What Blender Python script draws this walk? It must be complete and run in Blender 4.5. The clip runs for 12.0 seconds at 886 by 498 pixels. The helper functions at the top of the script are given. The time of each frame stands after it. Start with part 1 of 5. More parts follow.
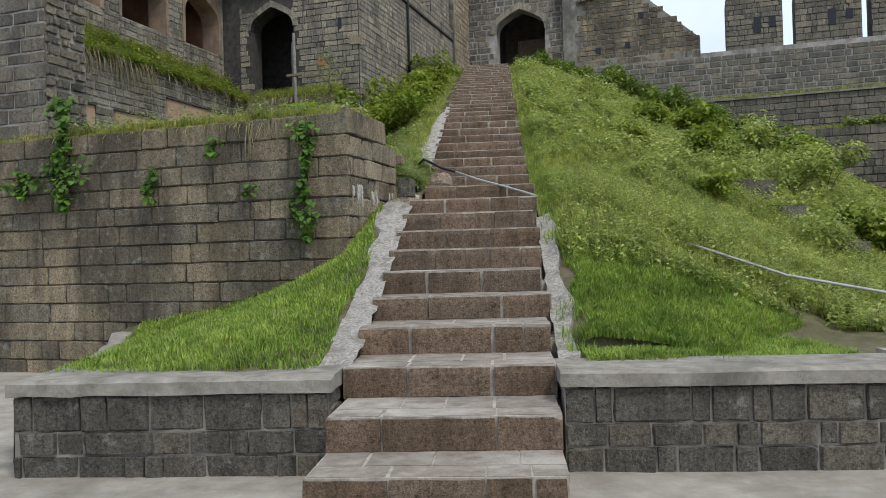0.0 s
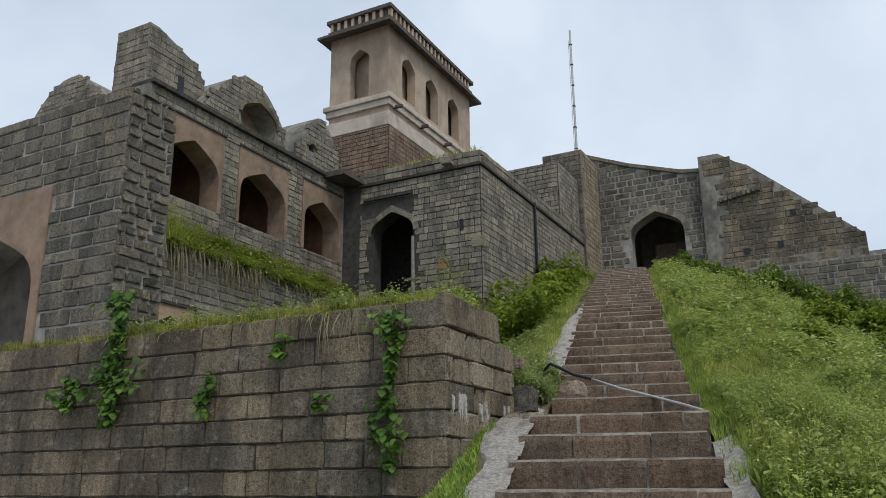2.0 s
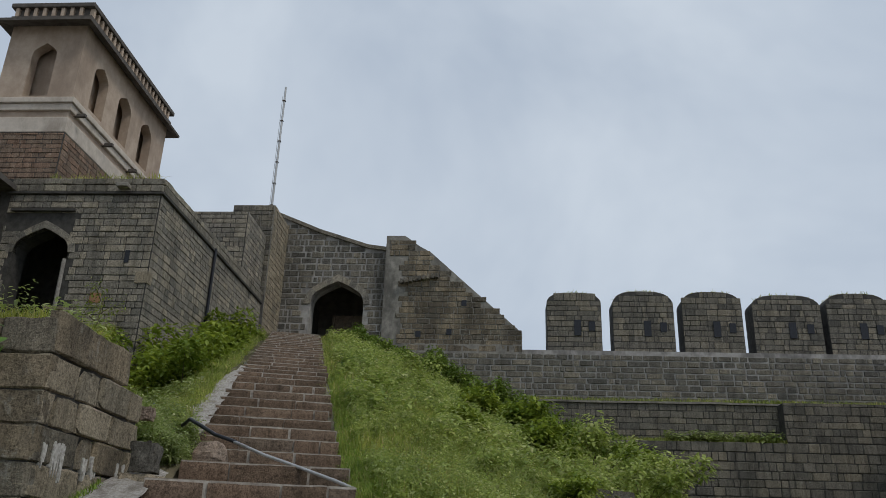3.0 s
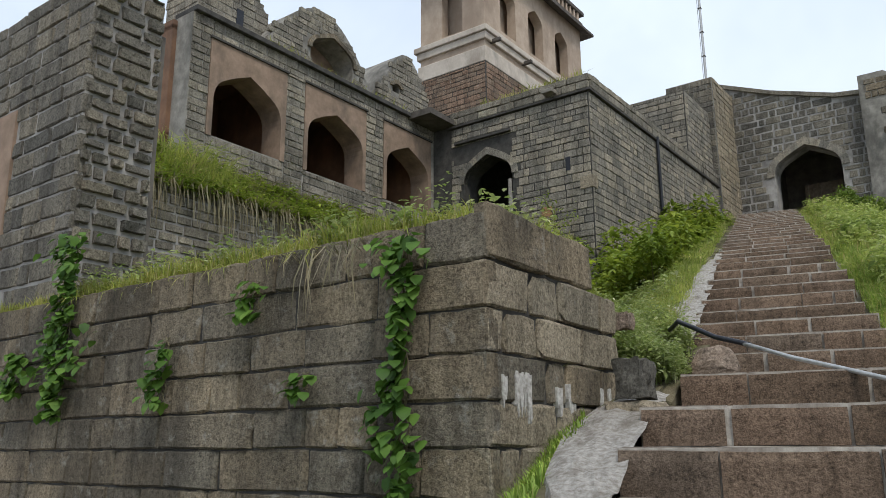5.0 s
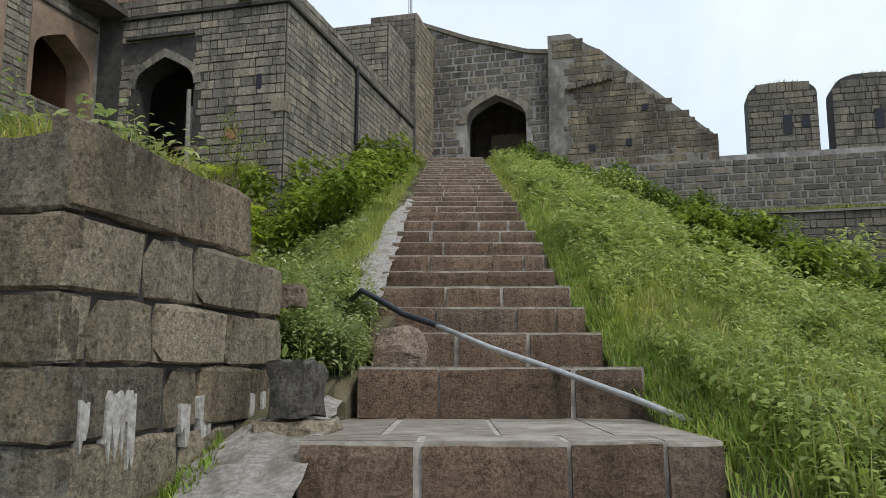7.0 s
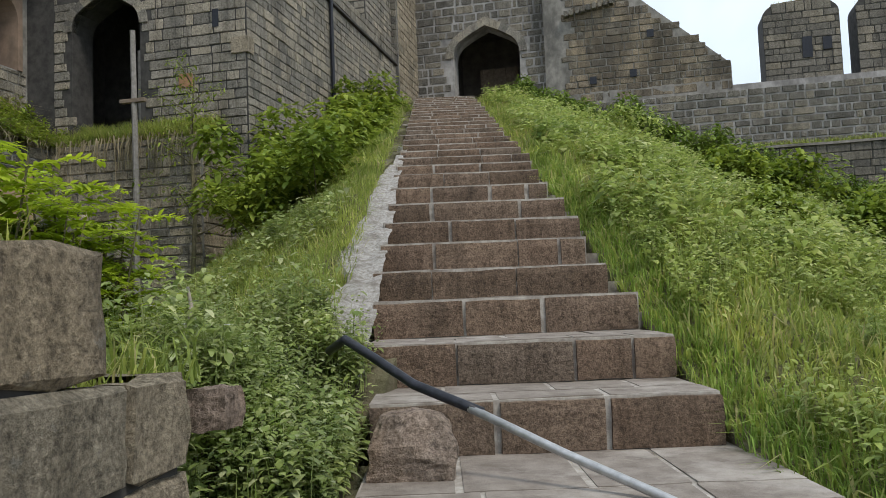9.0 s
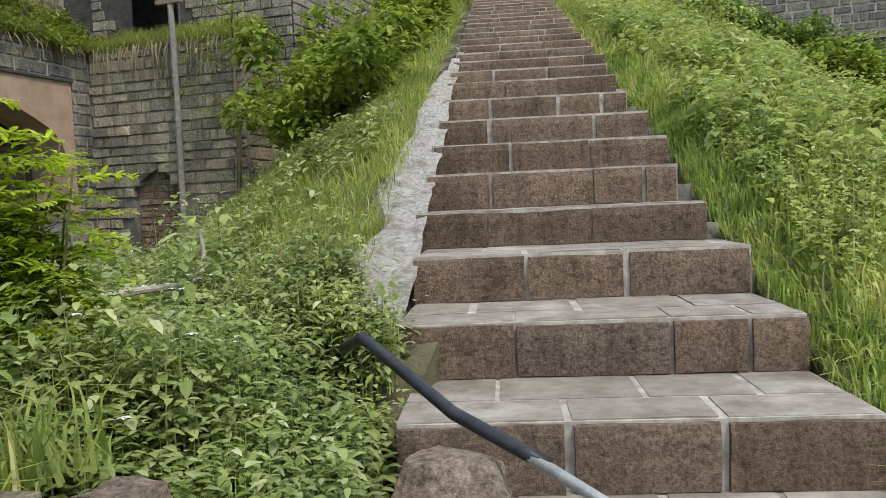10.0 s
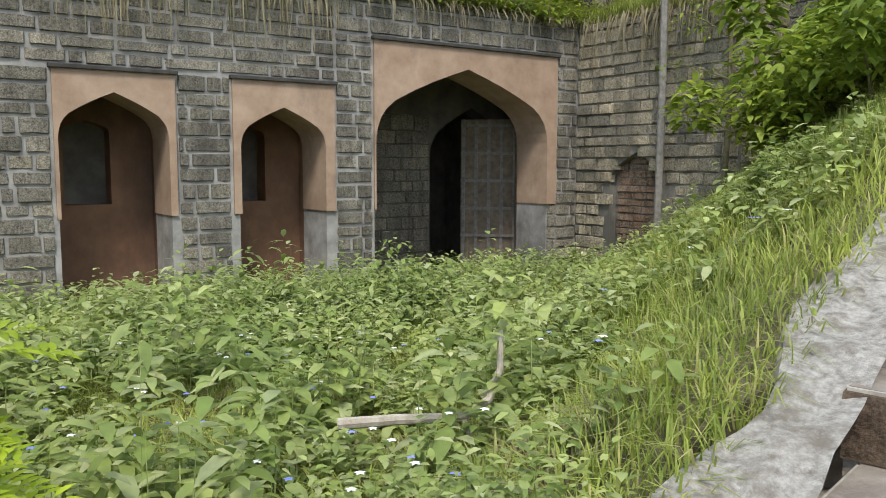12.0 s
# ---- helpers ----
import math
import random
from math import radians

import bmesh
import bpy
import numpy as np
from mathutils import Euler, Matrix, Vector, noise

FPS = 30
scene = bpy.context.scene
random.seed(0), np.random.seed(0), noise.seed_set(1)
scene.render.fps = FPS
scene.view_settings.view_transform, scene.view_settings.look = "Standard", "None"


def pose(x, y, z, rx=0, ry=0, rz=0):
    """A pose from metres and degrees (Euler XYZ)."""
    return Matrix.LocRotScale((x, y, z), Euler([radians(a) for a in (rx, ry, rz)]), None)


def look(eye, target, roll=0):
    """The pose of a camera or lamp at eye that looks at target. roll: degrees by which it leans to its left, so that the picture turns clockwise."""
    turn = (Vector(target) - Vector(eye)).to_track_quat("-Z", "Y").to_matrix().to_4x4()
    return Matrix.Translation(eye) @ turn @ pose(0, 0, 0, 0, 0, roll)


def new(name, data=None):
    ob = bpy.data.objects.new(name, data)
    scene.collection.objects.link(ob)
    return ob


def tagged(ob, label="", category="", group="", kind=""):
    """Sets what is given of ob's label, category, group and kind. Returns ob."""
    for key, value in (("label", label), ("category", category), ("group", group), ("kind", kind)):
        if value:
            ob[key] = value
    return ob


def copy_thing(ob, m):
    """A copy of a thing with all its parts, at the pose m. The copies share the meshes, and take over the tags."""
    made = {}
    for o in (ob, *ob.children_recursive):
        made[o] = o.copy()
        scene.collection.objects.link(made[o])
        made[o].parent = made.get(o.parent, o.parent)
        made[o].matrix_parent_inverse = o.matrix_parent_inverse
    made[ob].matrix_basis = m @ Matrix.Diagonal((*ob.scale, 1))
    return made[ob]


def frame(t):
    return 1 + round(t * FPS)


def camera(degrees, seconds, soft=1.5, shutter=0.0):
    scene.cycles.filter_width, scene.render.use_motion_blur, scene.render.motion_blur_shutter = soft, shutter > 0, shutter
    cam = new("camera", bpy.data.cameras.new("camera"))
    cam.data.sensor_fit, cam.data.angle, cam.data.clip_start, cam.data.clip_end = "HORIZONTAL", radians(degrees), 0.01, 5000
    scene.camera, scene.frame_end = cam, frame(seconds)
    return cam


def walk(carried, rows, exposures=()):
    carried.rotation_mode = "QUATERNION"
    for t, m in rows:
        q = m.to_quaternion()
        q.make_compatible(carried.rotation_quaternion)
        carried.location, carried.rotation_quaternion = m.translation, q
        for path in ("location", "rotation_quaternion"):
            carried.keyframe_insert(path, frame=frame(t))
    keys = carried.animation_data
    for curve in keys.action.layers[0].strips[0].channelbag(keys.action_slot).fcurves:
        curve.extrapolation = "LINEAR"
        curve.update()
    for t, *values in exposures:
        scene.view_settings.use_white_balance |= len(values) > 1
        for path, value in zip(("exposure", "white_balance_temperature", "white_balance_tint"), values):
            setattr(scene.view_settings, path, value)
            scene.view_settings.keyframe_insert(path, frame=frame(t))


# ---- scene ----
# camera and walk
cam = camera(57.9, 12.0, soft=0.7)
PATH = [
    (0, (0.518, -0.394, 1.472), (0.369, 1.6, 1.495), -1.6),
    (0.5, (0.503, 0.116, 1.503), (0.29, 2.105, 1.496), -2.9),
    (1, (0.407, 0.804, 1.471), (0.191, 2.792, 1.496), -2.1),
    (1.5, (0.411, 1.498, 1.502), (0.11, 3.456, 1.775), -1.9),
    (2, (0.365, 2.162, 1.633), (-0.085, 4.029, 2.192), -0.5),
    (2.5, (0.349, 2.695, 1.68), (0.039, 4.545, 2.374), 0.8),
    (3, (0.456, 3.212, 1.706), (0.771, 5.048, 2.433), 1.9),
    (3.2, (0.452, 3.361, 1.707), (1.046, 5.129, 2.429), 2.4),
    (4.8, (0.148, 5.204, 2.027), (-0.536, 7.015, 2.528), -0.1),
    (5, (0.077, 5.37, 2.033), (-0.675, 7.159, 2.515), -0.3),
    (5.5, (0.016, 5.63, 2.213), (-0.602, 7.497, 2.576), -2.1),
    (6, (0.026, 5.939, 2.183), (-0.304, 7.883, 2.517), -2.2),
    (6.5, (0.033, 6.37, 2.394), (-0.098, 8.334, 2.746), -0.3),
    (7, (-0.092, 6.833, 2.53), (-0.109, 8.811, 2.826), 0.0),
    (7.2, (-0.118, 6.983, 2.591), (-0.103, 8.964, 2.869), -0.8),
    (8.8, (-0.271, 8.628, 3.093), (-0.193, 10.617, 3.286), -2.6),
    (9, (-0.282, 8.825, 3.216), (-0.267, 10.821, 3.353), -2.3),
    (9.5, (-0.291, 9.372, 3.356), (-0.367, 11.37, 3.323), -1.5),
    (10, (-0.225, 9.838, 3.504), (-0.382, 11.829, 3.393), -2.5),
    (10.5, (-0.182, 10.35, 3.789), (-0.61, 12.3, 3.656), -4.5),
    (11, (-0.167, 10.973, 4.0), (-0.935, 12.816, 3.881), -4.3),
    (11.5, (-0.072, 11.55, 4.045), (-1.167, 13.22, 3.946), -1.7),
    (12, (-0.085, 12.027, 4.084), (-1.421, 13.501, 3.876), 0.2),
]
EXPOSURES = [(0, 0.55), (0.5, 0.75), (1.0, 1.05), (1.5, 0.7), (1.8, 0.3), (2.0, 0.15), (2.5, -0.1), (3.2, -0.25), (4.8, 0.45), (5.3, 0.5), (5.8, 0.65), (6.2, 0.62), (6.6, 0.42), (9.0, 0.55), (9.5, 0.8), (10.5, 1.05), (11.2, 1.15), (12, 1.2)]
walk(cam, [(t, look(eye, target, roll)) for t, eye, target, roll in PATH], EXPOSURES)

# world and sun: a bright overcast day
SUN_EL, SUN_AZ = 55.0, 138.0
world = bpy.data.worlds.new("overcast_sky")
scene.world = world
world.use_nodes = True
wn, wl = world.node_tree.nodes, world.node_tree.links
wn.clear()
w_out = wn.new("ShaderNodeOutputWorld")
w_bg = wn.new("ShaderNodeBackground")
w_sky = wn.new("ShaderNodeTexSky")
w_sky.sky_type = "NISHITA"
w_sky.sun_disc = False
w_sky.sun_elevation = radians(SUN_EL)
w_sky.sun_rotation = radians(SUN_AZ)
w_geo = wn.new("ShaderNodeTexCoord")
w_map = wn.new("ShaderNodeMapping")
w_map.inputs["Scale"].default_value = (1.0, 1.0, 1.5)
w_noise = wn.new("ShaderNodeTexNoise")
w_noise.inputs["Scale"].default_value = 1.7
w_noise.inputs["Detail"].default_value = 5.0
w_noise.inputs["Roughness"].default_value = 0.55
w_noise.inputs["Distortion"].default_value = 0.35
w_ramp = wn.new("ShaderNodeValToRGB")
w_ramp.color_ramp.elements[0].position = 0.3
w_ramp.color_ramp.elements[0].color = (4.7, 5.8, 7.5, 1)
w_ramp.color_ramp.elements[1].position = 0.68
w_ramp.color_ramp.elements[1].color = (8.7, 9.7, 10.9, 1)
w_mix = wn.new("ShaderNodeMixRGB")
w_mix.inputs["Fac"].default_value = 0.88
w_bg.inputs["Strength"].default_value = 0.085
wl.new(w_geo.outputs["Generated"], w_map.inputs["Vector"])
wl.new(w_map.outputs["Vector"], w_noise.inputs["Vector"])
wl.new(w_noise.outputs["Fac"], w_ramp.inputs["Fac"])
wl.new(w_sky.outputs["Color"], w_mix.inputs["Color1"])
wl.new(w_ramp.outputs["Color"], w_mix.inputs["Color2"])
wl.new(w_mix.outputs["Color"], w_bg.inputs["Color"])
wl.new(w_bg.outputs["Background"], w_out.inputs["Surface"])

sun = new("sun", bpy.data.lights.new("sun", "SUN"))
sun.data.energy = 1.5
sun.data.angle = radians(14)
sun.data.color = (1.0, 0.95, 0.88)
sun.matrix_world = pose(0, 0, 60, 90 - SUN_EL, 0, 180 - SUN_AZ)

# ---- materials ----
def mat_base(name):
    m = bpy.data.materials.new(name)
    m.use_nodes = True
    nt = m.node_tree
    nt.nodes.clear()
    out = nt.nodes.new("ShaderNodeOutputMaterial")
    bsdf = nt.nodes.new("ShaderNodeBsdfPrincipled")
    nt.links.new(bsdf.outputs["BSDF"], out.inputs["Surface"])
    return m, nt, bsdf


def add_noise(nt, scale, detail=6.0, rough=0.6, stretch=None):
    geo = nt.nodes.new("ShaderNodeNewGeometry")
    src = geo.outputs["Position"]
    if stretch:
        mp = nt.nodes.new("ShaderNodeMapping")
        mp.inputs["Scale"].default_value = stretch
        nt.links.new(src, mp.inputs["Vector"])
        src = mp.outputs["Vector"]
    n = nt.nodes.new("ShaderNodeTexNoise")
    n.inputs["Scale"].default_value = scale
    n.inputs["Detail"].default_value = detail
    n.inputs["Roughness"].default_value = rough
    nt.links.new(src, n.inputs["Vector"])
    return n.outputs["Fac"]


def ramp(nt, fac, stops):
    r = nt.nodes.new("ShaderNodeValToRGB")
    e = r.color_ramp.elements
    while len(e) < len(stops):
        e.new(0.5)
    for i, (p, c) in enumerate(stops):
        e[i].position, e[i].color = p, (*c, 1)
    nt.links.new(fac, r.inputs["Fac"])
    return r.outputs["Color"]


def mix(nt, a, b, fac, kind="MIX"):
    n = nt.nodes.new("ShaderNodeMixRGB")
    n.blend_type = kind
    for sock, v in (("Color1", a), ("Color2", b), ("Fac", fac)):
        if isinstance(v, (int, float)):
            n.inputs[sock].default_value = v
        elif isinstance(v, tuple):
            n.inputs[sock].default_value = (*v, 1)
        else:
            nt.links.new(v, n.inputs[sock])
    return n.outputs["Color"]


def piece_random(nt):
    info = nt.nodes.new("ShaderNodeObjectInfo")
    geo = nt.nodes.new("ShaderNodeNewGeometry")
    add = nt.nodes.new("ShaderNodeMath")
    add.operation = "ADD"
    nt.links.new(info.outputs["Random"], add.inputs[0])
    nt.links.new(geo.outputs["Random Per Island"], add.inputs[1])
    fr = nt.nodes.new("ShaderNodeMath")
    fr.operation = "FRACT"
    nt.links.new(add.outputs[0], fr.inputs[0])
    return fr.outputs[0]


def bump(nt, bsdf, fac, strength, dist):
    b = nt.nodes.new("ShaderNodeBump")
    b.inputs["Strength"].default_value = strength
    b.inputs["Distance"].default_value = dist
    nt.links.new(fac, b.inputs["Height"])
    nt.links.new(b.outputs["Normal"], bsdf.inputs["Normal"])


def stone(name, tones, stain, stain_at=0.62, pit=55.0, rough=0.9, relief=0.02, lichen=(0.42, 0.41, 0.36), lichen_at=0.66):
    """Weathered masonry stone: a tone of its own for each block, grain, streaked stains and pale lichen."""
    m, nt, b = mat_base(name)
    k = len(tones)
    col = ramp(nt, piece_random(nt), [(i / (k - 1), t) for i, t in enumerate(tones)])
    grain = add_noise(nt, pit, 5, 0.7)
    col = mix(nt, col, ramp(nt, grain, [(0.3, (0.42, 0.42, 0.42)), (0.7, (1.7, 1.7, 1.7))]), 0.9, "MULTIPLY")
    big = add_noise(nt, 1.3, 7, 0.65, (1, 1, 0.45))
    col = mix(nt, col, stain, ramp(nt, big, [(stain_at - 0.12, (0, 0, 0)), (stain_at + 0.1, (0.75, 0.75, 0.75))]))
    pits = add_noise(nt, 24.0, 9, 0.8)
    col = mix(nt, col, ramp(nt, pits, [(0.36, (0.32, 0.31, 0.30)), (0.52, (1.0, 1.0, 1.0))]), 0.9, "MULTIPLY")
    streak = add_noise(nt, 7.0, 6, 0.7, (1, 1, 0.10))
    col = mix(nt, col, ramp(nt, streak, [(0.34, (0.5, 0.49, 0.47)), (0.56, (1.1, 1.1, 1.1))]), 0.65, "MULTIPLY")
    pale = add_noise(nt, 5.5, 8, 0.72)
    col = mix(nt, col, lichen, ramp(nt, pale, [(lichen_at - 0.05, (0, 0, 0)), (lichen_at + 0.12, (0.7, 0.7, 0.7))]))
    nt.links.new(col, b.inputs["Base Color"])
    b.inputs["Roughness"].default_value = rough
    b.inputs["Specular IOR Level"].default_value = 0.25
    mid = add_noise(nt, 11.0, 9, 0.8)
    h = mix(nt, mid, grain, 0.45)
    bump(nt, b, h, 1.0, relief * 1.8)
    return m


def plain(name, dark, light, scale=9.0, rough=0.9, relief=0.006, third=None, metal=0.0, spec=0.3):
    m, nt, b = mat_base(name)
    f = add_noise(nt, scale, 8, 0.65)
    col = ramp(nt, f, [(0.32, dark), (0.68, light)])
    if third:
        col = mix(nt, col, third, ramp(nt, add_noise(nt, scale * 0.18, 7, 0.7, (1, 1, 0.5)), [(0.5, (0, 0, 0)), (0.66, (0.85, 0.85, 0.85))]))
    nt.links.new(col, b.inputs["Base Color"])
    b.inputs["Roughness"].default_value = rough
    b.inputs["Metallic"].default_value = metal
    b.inputs["Specular IOR Level"].default_value = spec
    bump(nt, b, add_noise(nt, scale * 4, 6, 0.7), 0.7, relief)
    return m


def leafy(name, tones, rough=0.55, through_light=0.35):
    m, nt, b = mat_base(name)
    k = len(tones)
    col = ramp(nt, piece_random(nt), [(i / (k - 1), t) for i, t in enumerate(tones)])
    fine = add_noise(nt, 5.0, 4, 0.6)
    col = mix(nt, col, ramp(nt, fine, [(0.34, (0.58, 0.62, 0.6)), (0.66, (1.35, 1.3, 1.25))]), 0.8, "MULTIPLY")
    patch = add_noise(nt, 0.9, 5, 0.6)
    col = mix(nt, col, ramp(nt, patch, [(0.3, (0.62, 0.7, 0.6)), (0.7, (1.3, 1.2, 1.15))]), 0.8, "MULTIPLY")
    nt.links.new(col, b.inputs["Base Color"])
    b.inputs["Roughness"].default_value = rough
    b.inputs["Specular IOR Level"].default_value = 0.3
    tr = nt.nodes.new("ShaderNodeBsdfTranslucent")
    nt.links.new(col, tr.inputs["Color"])
    mx = nt.nodes.new("ShaderNodeMixShader")
    mx.inputs["Fac"].default_value = through_light
    nt.links.new(b.outputs["BSDF"], mx.inputs[1])
    nt.links.new(tr.outputs["BSDF"], mx.inputs[2])
    out = [n for n in nt.nodes if n.type == "OUTPUT_MATERIAL"][0]
    nt.links.new(mx.outputs["Shader"], out.inputs["Surface"])
    return m


M_BROWN = stone("brown_basalt", [(0.164, 0.136, 0.096), (0.279, 0.225, 0.153), (0.197, 0.174, 0.133), (0.345, 0.279, 0.187), (0.238, 0.194, 0.133)], (0.066, 0.058, 0.046), stain_at=0.5, lichen_at=0.62)
M_GREY = stone("grey_basalt", [(0.176, 0.161, 0.129), (0.278, 0.254, 0.203), (0.213, 0.193, 0.158), (0.343, 0.306, 0.233), (0.241, 0.219, 0.181)], (0.093, 0.084, 0.069), stain_at=0.58)
M_DARK = stone("dark_basalt", [(0.111, 0.105, 0.090), (0.204, 0.185, 0.151), (0.148, 0.137, 0.114), (0.260, 0.228, 0.173), (0.167, 0.154, 0.126)], (0.065, 0.061, 0.054))
M_HOUSE = stone("house_basalt", [(0.17, 0.16, 0.137), (0.29, 0.264, 0.216), (0.22, 0.204, 0.17), (0.36, 0.317, 0.242), (0.245, 0.226, 0.185)], (0.09, 0.085, 0.075), stain_at=0.64)
M_LOW = stone("dark_low_wall_stone", [(0.085, 0.08, 0.068), (0.15, 0.137, 0.112), (0.11, 0.102, 0.085), (0.19, 0.167, 0.128)], (0.05, 0.046, 0.04), lichen_at=0.63)
M_PALE = stone("pale_washed_stone", [(0.343, 0.290, 0.209), (0.272, 0.230, 0.163), (0.401, 0.338, 0.244), (0.229, 0.203, 0.151)], (0.129, 0.115, 0.091), stain_at=0.6)
M_PIER = stone("rough_pier_stone", [(0.278, 0.245, 0.181), (0.390, 0.341, 0.248), (0.204, 0.189, 0.151), (0.464, 0.394, 0.278)], (0.111, 0.102, 0.081))
M_STEP = stone("red_brown_step_stone", [(0.132, 0.093, 0.063), (0.183, 0.125, 0.086), (0.157, 0.119, 0.088), (0.208, 0.143, 0.097)], (0.092, 0.070, 0.050), pit=70, relief=0.016, lichen_at=0.72, lichen=(0.33, 0.29, 0.25))
M_TREAD = plain("worn_step_top", (0.16, 0.132, 0.108), (0.30, 0.262, 0.22), 7.0, third=(0.44, 0.40, 0.35), relief=0.012)
M_JOINT = plain("pale_joint_mortar", (0.24, 0.21, 0.175), (0.50, 0.46, 0.40), 14.0, third=(0.17, 0.14, 0.115))
M_MORTAR = plain("grey_old_mortar", (0.15, 0.14, 0.12), (0.33, 0.31, 0.27), 4.0, third=(0.09, 0.085, 0.075))
M_DARKJ = plain("dark_joint", (0.035, 0.033, 0.03), (0.085, 0.08, 0.072), 6.0)
M_LIGHTJ = plain("white_pointing", (0.20, 0.19, 0.175), (0.42, 0.40, 0.37), 3.0, third=(0.09, 0.085, 0.078))
M_CEMENT = plain("pale_rough_cement", (0.25, 0.22, 0.185), (0.60, 0.57, 0.52), 34.0, relief=0.05, third=(0.22, 0.19, 0.15))
M_COPING = plain("dusty_cement_coping", (0.17, 0.155, 0.13), (0.34, 0.315, 0.27), 6.0, third=(0.12, 0.11, 0.09), relief=0.02)
M_EARTH = plain("dry_pale_ground", (0.24, 0.215, 0.18), (0.40, 0.37, 0.32), 3.0, third=(0.17, 0.155, 0.125), relief=0.02)
M_SOIL = plain("soil_under_grass", (0.085, 0.08, 0.04), (0.16, 0.145, 0.075), 6.0, third=(0.22, 0.18, 0.125), relief=0.06)
M_OCHRE = plain("faded_ochre_plaster", (0.30, 0.20, 0.135), (0.44, 0.315, 0.225), 3.0, third=(0.13, 0.10, 0.08))
M_DIRTY = plain("stained_ochre_plaster", (0.19, 0.135, 0.095), (0.33, 0.235, 0.17), 3.0, third=(0.085, 0.072, 0.06))
M_RED = plain("red_ochre_plaster", (0.16, 0.085, 0.05), (0.26, 0.145, 0.085), 2.6, third=(0.09, 0.06, 0.045))
M_CREAM = plain("weathered_cream_plaster", (0.36, 0.275, 0.205), (0.50, 0.40, 0.31), 2.2, third=(0.27, 0.205, 0.155))
M_TRIM = plain("pale_plaster_moulding", (0.46, 0.40, 0.33), (0.60, 0.53, 0.45), 3.0, third=(0.30, 0.25, 0.20))
M_BRICKY = stone("reddish_tower_stone", [(0.223, 0.147, 0.102), (0.282, 0.189, 0.132), (0.245, 0.182, 0.132), (0.178, 0.126, 0.090)], (0.126, 0.091, 0.066))
M_ROOF = plain("dark_lime_roof", (0.06, 0.052, 0.045), (0.13, 0.115, 0.10), 5.0)
# dark tone: the shade inside arches and niches is put into the colour
M_INNER = plain("shaded_inner_wall", (0.09, 0.08, 0.07), (0.19, 0.17, 0.145), 3.0)
M_WOOD = plain("old_grey_wood", (0.14, 0.11, 0.08), (0.27, 0.21, 0.155), 9.0, rough=0.8)
M_POST = plain("bleached_post", (0.17, 0.155, 0.135), (0.31, 0.29, 0.26), 14.0)
M_IRON = plain("rusted_iron", (0.05, 0.04, 0.035), (0.12, 0.085, 0.065), 20.0, rough=0.7, metal=0.4)
M_PIPE = plain("galvanised_pipe", (0.34, 0.34, 0.33), (0.52, 0.52, 0.51), 25.0, rough=0.45, metal=0.55, relief=0.001)
# black for hose and drain pipe, also painted shade of slits and loopholes
M_BLACK = plain("black_hose_and_slit_shade", (0.012, 0.013, 0.016), (0.03, 0.032, 0.04), 30.0, rough=0.4, relief=0.001)
M_ROCK = stone("tan_boulder", [(0.304, 0.232, 0.180), (0.384, 0.310, 0.247)], (0.30, 0.19, 0.11), stain_at=0.6, relief=0.03)
M_WHITE = plain("peeling_whitewash", (0.26, 0.24, 0.21), (0.62, 0.60, 0.56), 30.0)
M_ORANGE = plain("orange_stone", (0.26, 0.14, 0.075), (0.36, 0.20, 0.11), 10.0)
M_GRASS = leafy("lawn_blades", [(0.17, 0.28, 0.045), (0.25, 0.38, 0.065), (0.33, 0.45, 0.09), (0.20, 0.32, 0.055), (0.43, 0.45, 0.15)])
M_TALL = leafy("tall_grass_blades", [(0.22, 0.30, 0.06), (0.35, 0.42, 0.095), (0.42, 0.47, 0.125), (0.26, 0.335, 0.075), (0.56, 0.50, 0.24)], through_light=0.45)
M_YELLOW = leafy("yellowish_grass", [(0.26, 0.32, 0.05), (0.36, 0.40, 0.08), (0.43, 0.43, 0.13), (0.48, 0.43, 0.2)], through_light=0.45)
M_DRY = leafy("dry_hanging_grass", [(0.24, 0.20, 0.13), (0.34, 0.29, 0.19), (0.17, 0.15, 0.09), (0.42, 0.37, 0.27)])
M_WEED = leafy("weed_leaves", [(0.20, 0.275, 0.075), (0.30, 0.375, 0.115), (0.40, 0.46, 0.19), (0.235, 0.305, 0.09), (0.53, 0.56, 0.33)], through_light=0.42)
M_HILLW = leafy("hillside_weed_leaves", [(0.22, 0.30, 0.07), (0.33, 0.41, 0.10), (0.46, 0.53, 0.17), (0.26, 0.34, 0.085), (0.56, 0.58, 0.27)], through_light=0.45)
M_BUSH = leafy("bush_leaves", [(0.144, 0.212, 0.028), (0.228, 0.307, 0.043), (0.324, 0.392, 0.057), (0.168, 0.244, 0.038)], through_light=0.42)
M_HEDGE = leafy("hedge_leaves", [(0.10, 0.165, 0.03), (0.17, 0.25, 0.045), (0.27, 0.36, 0.07), (0.13, 0.20, 0.035)], through_light=0.3)
M_FERN = leafy("feathery_yellow_leaves", [(0.36, 0.47, 0.03), (0.48, 0.58, 0.045), (0.28, 0.38, 0.03)], through_light=0.45)
M_CREEP = leafy("creeper_leaves", [(0.06, 0.14, 0.02), (0.10, 0.20, 0.035), (0.15, 0.27, 0.05)])
M_STEM = plain("weed_stem", (0.10, 0.09, 0.05), (0.20, 0.17, 0.10), 20.0)
M_TWIG = plain("pale_dead_branch", (0.28, 0.24, 0.19), (0.46, 0.41, 0.34), 20.0)
M_FLOWER = plain("white_petals", (0.6, 0.6, 0.58), (0.8, 0.8, 0.78), 20.0)
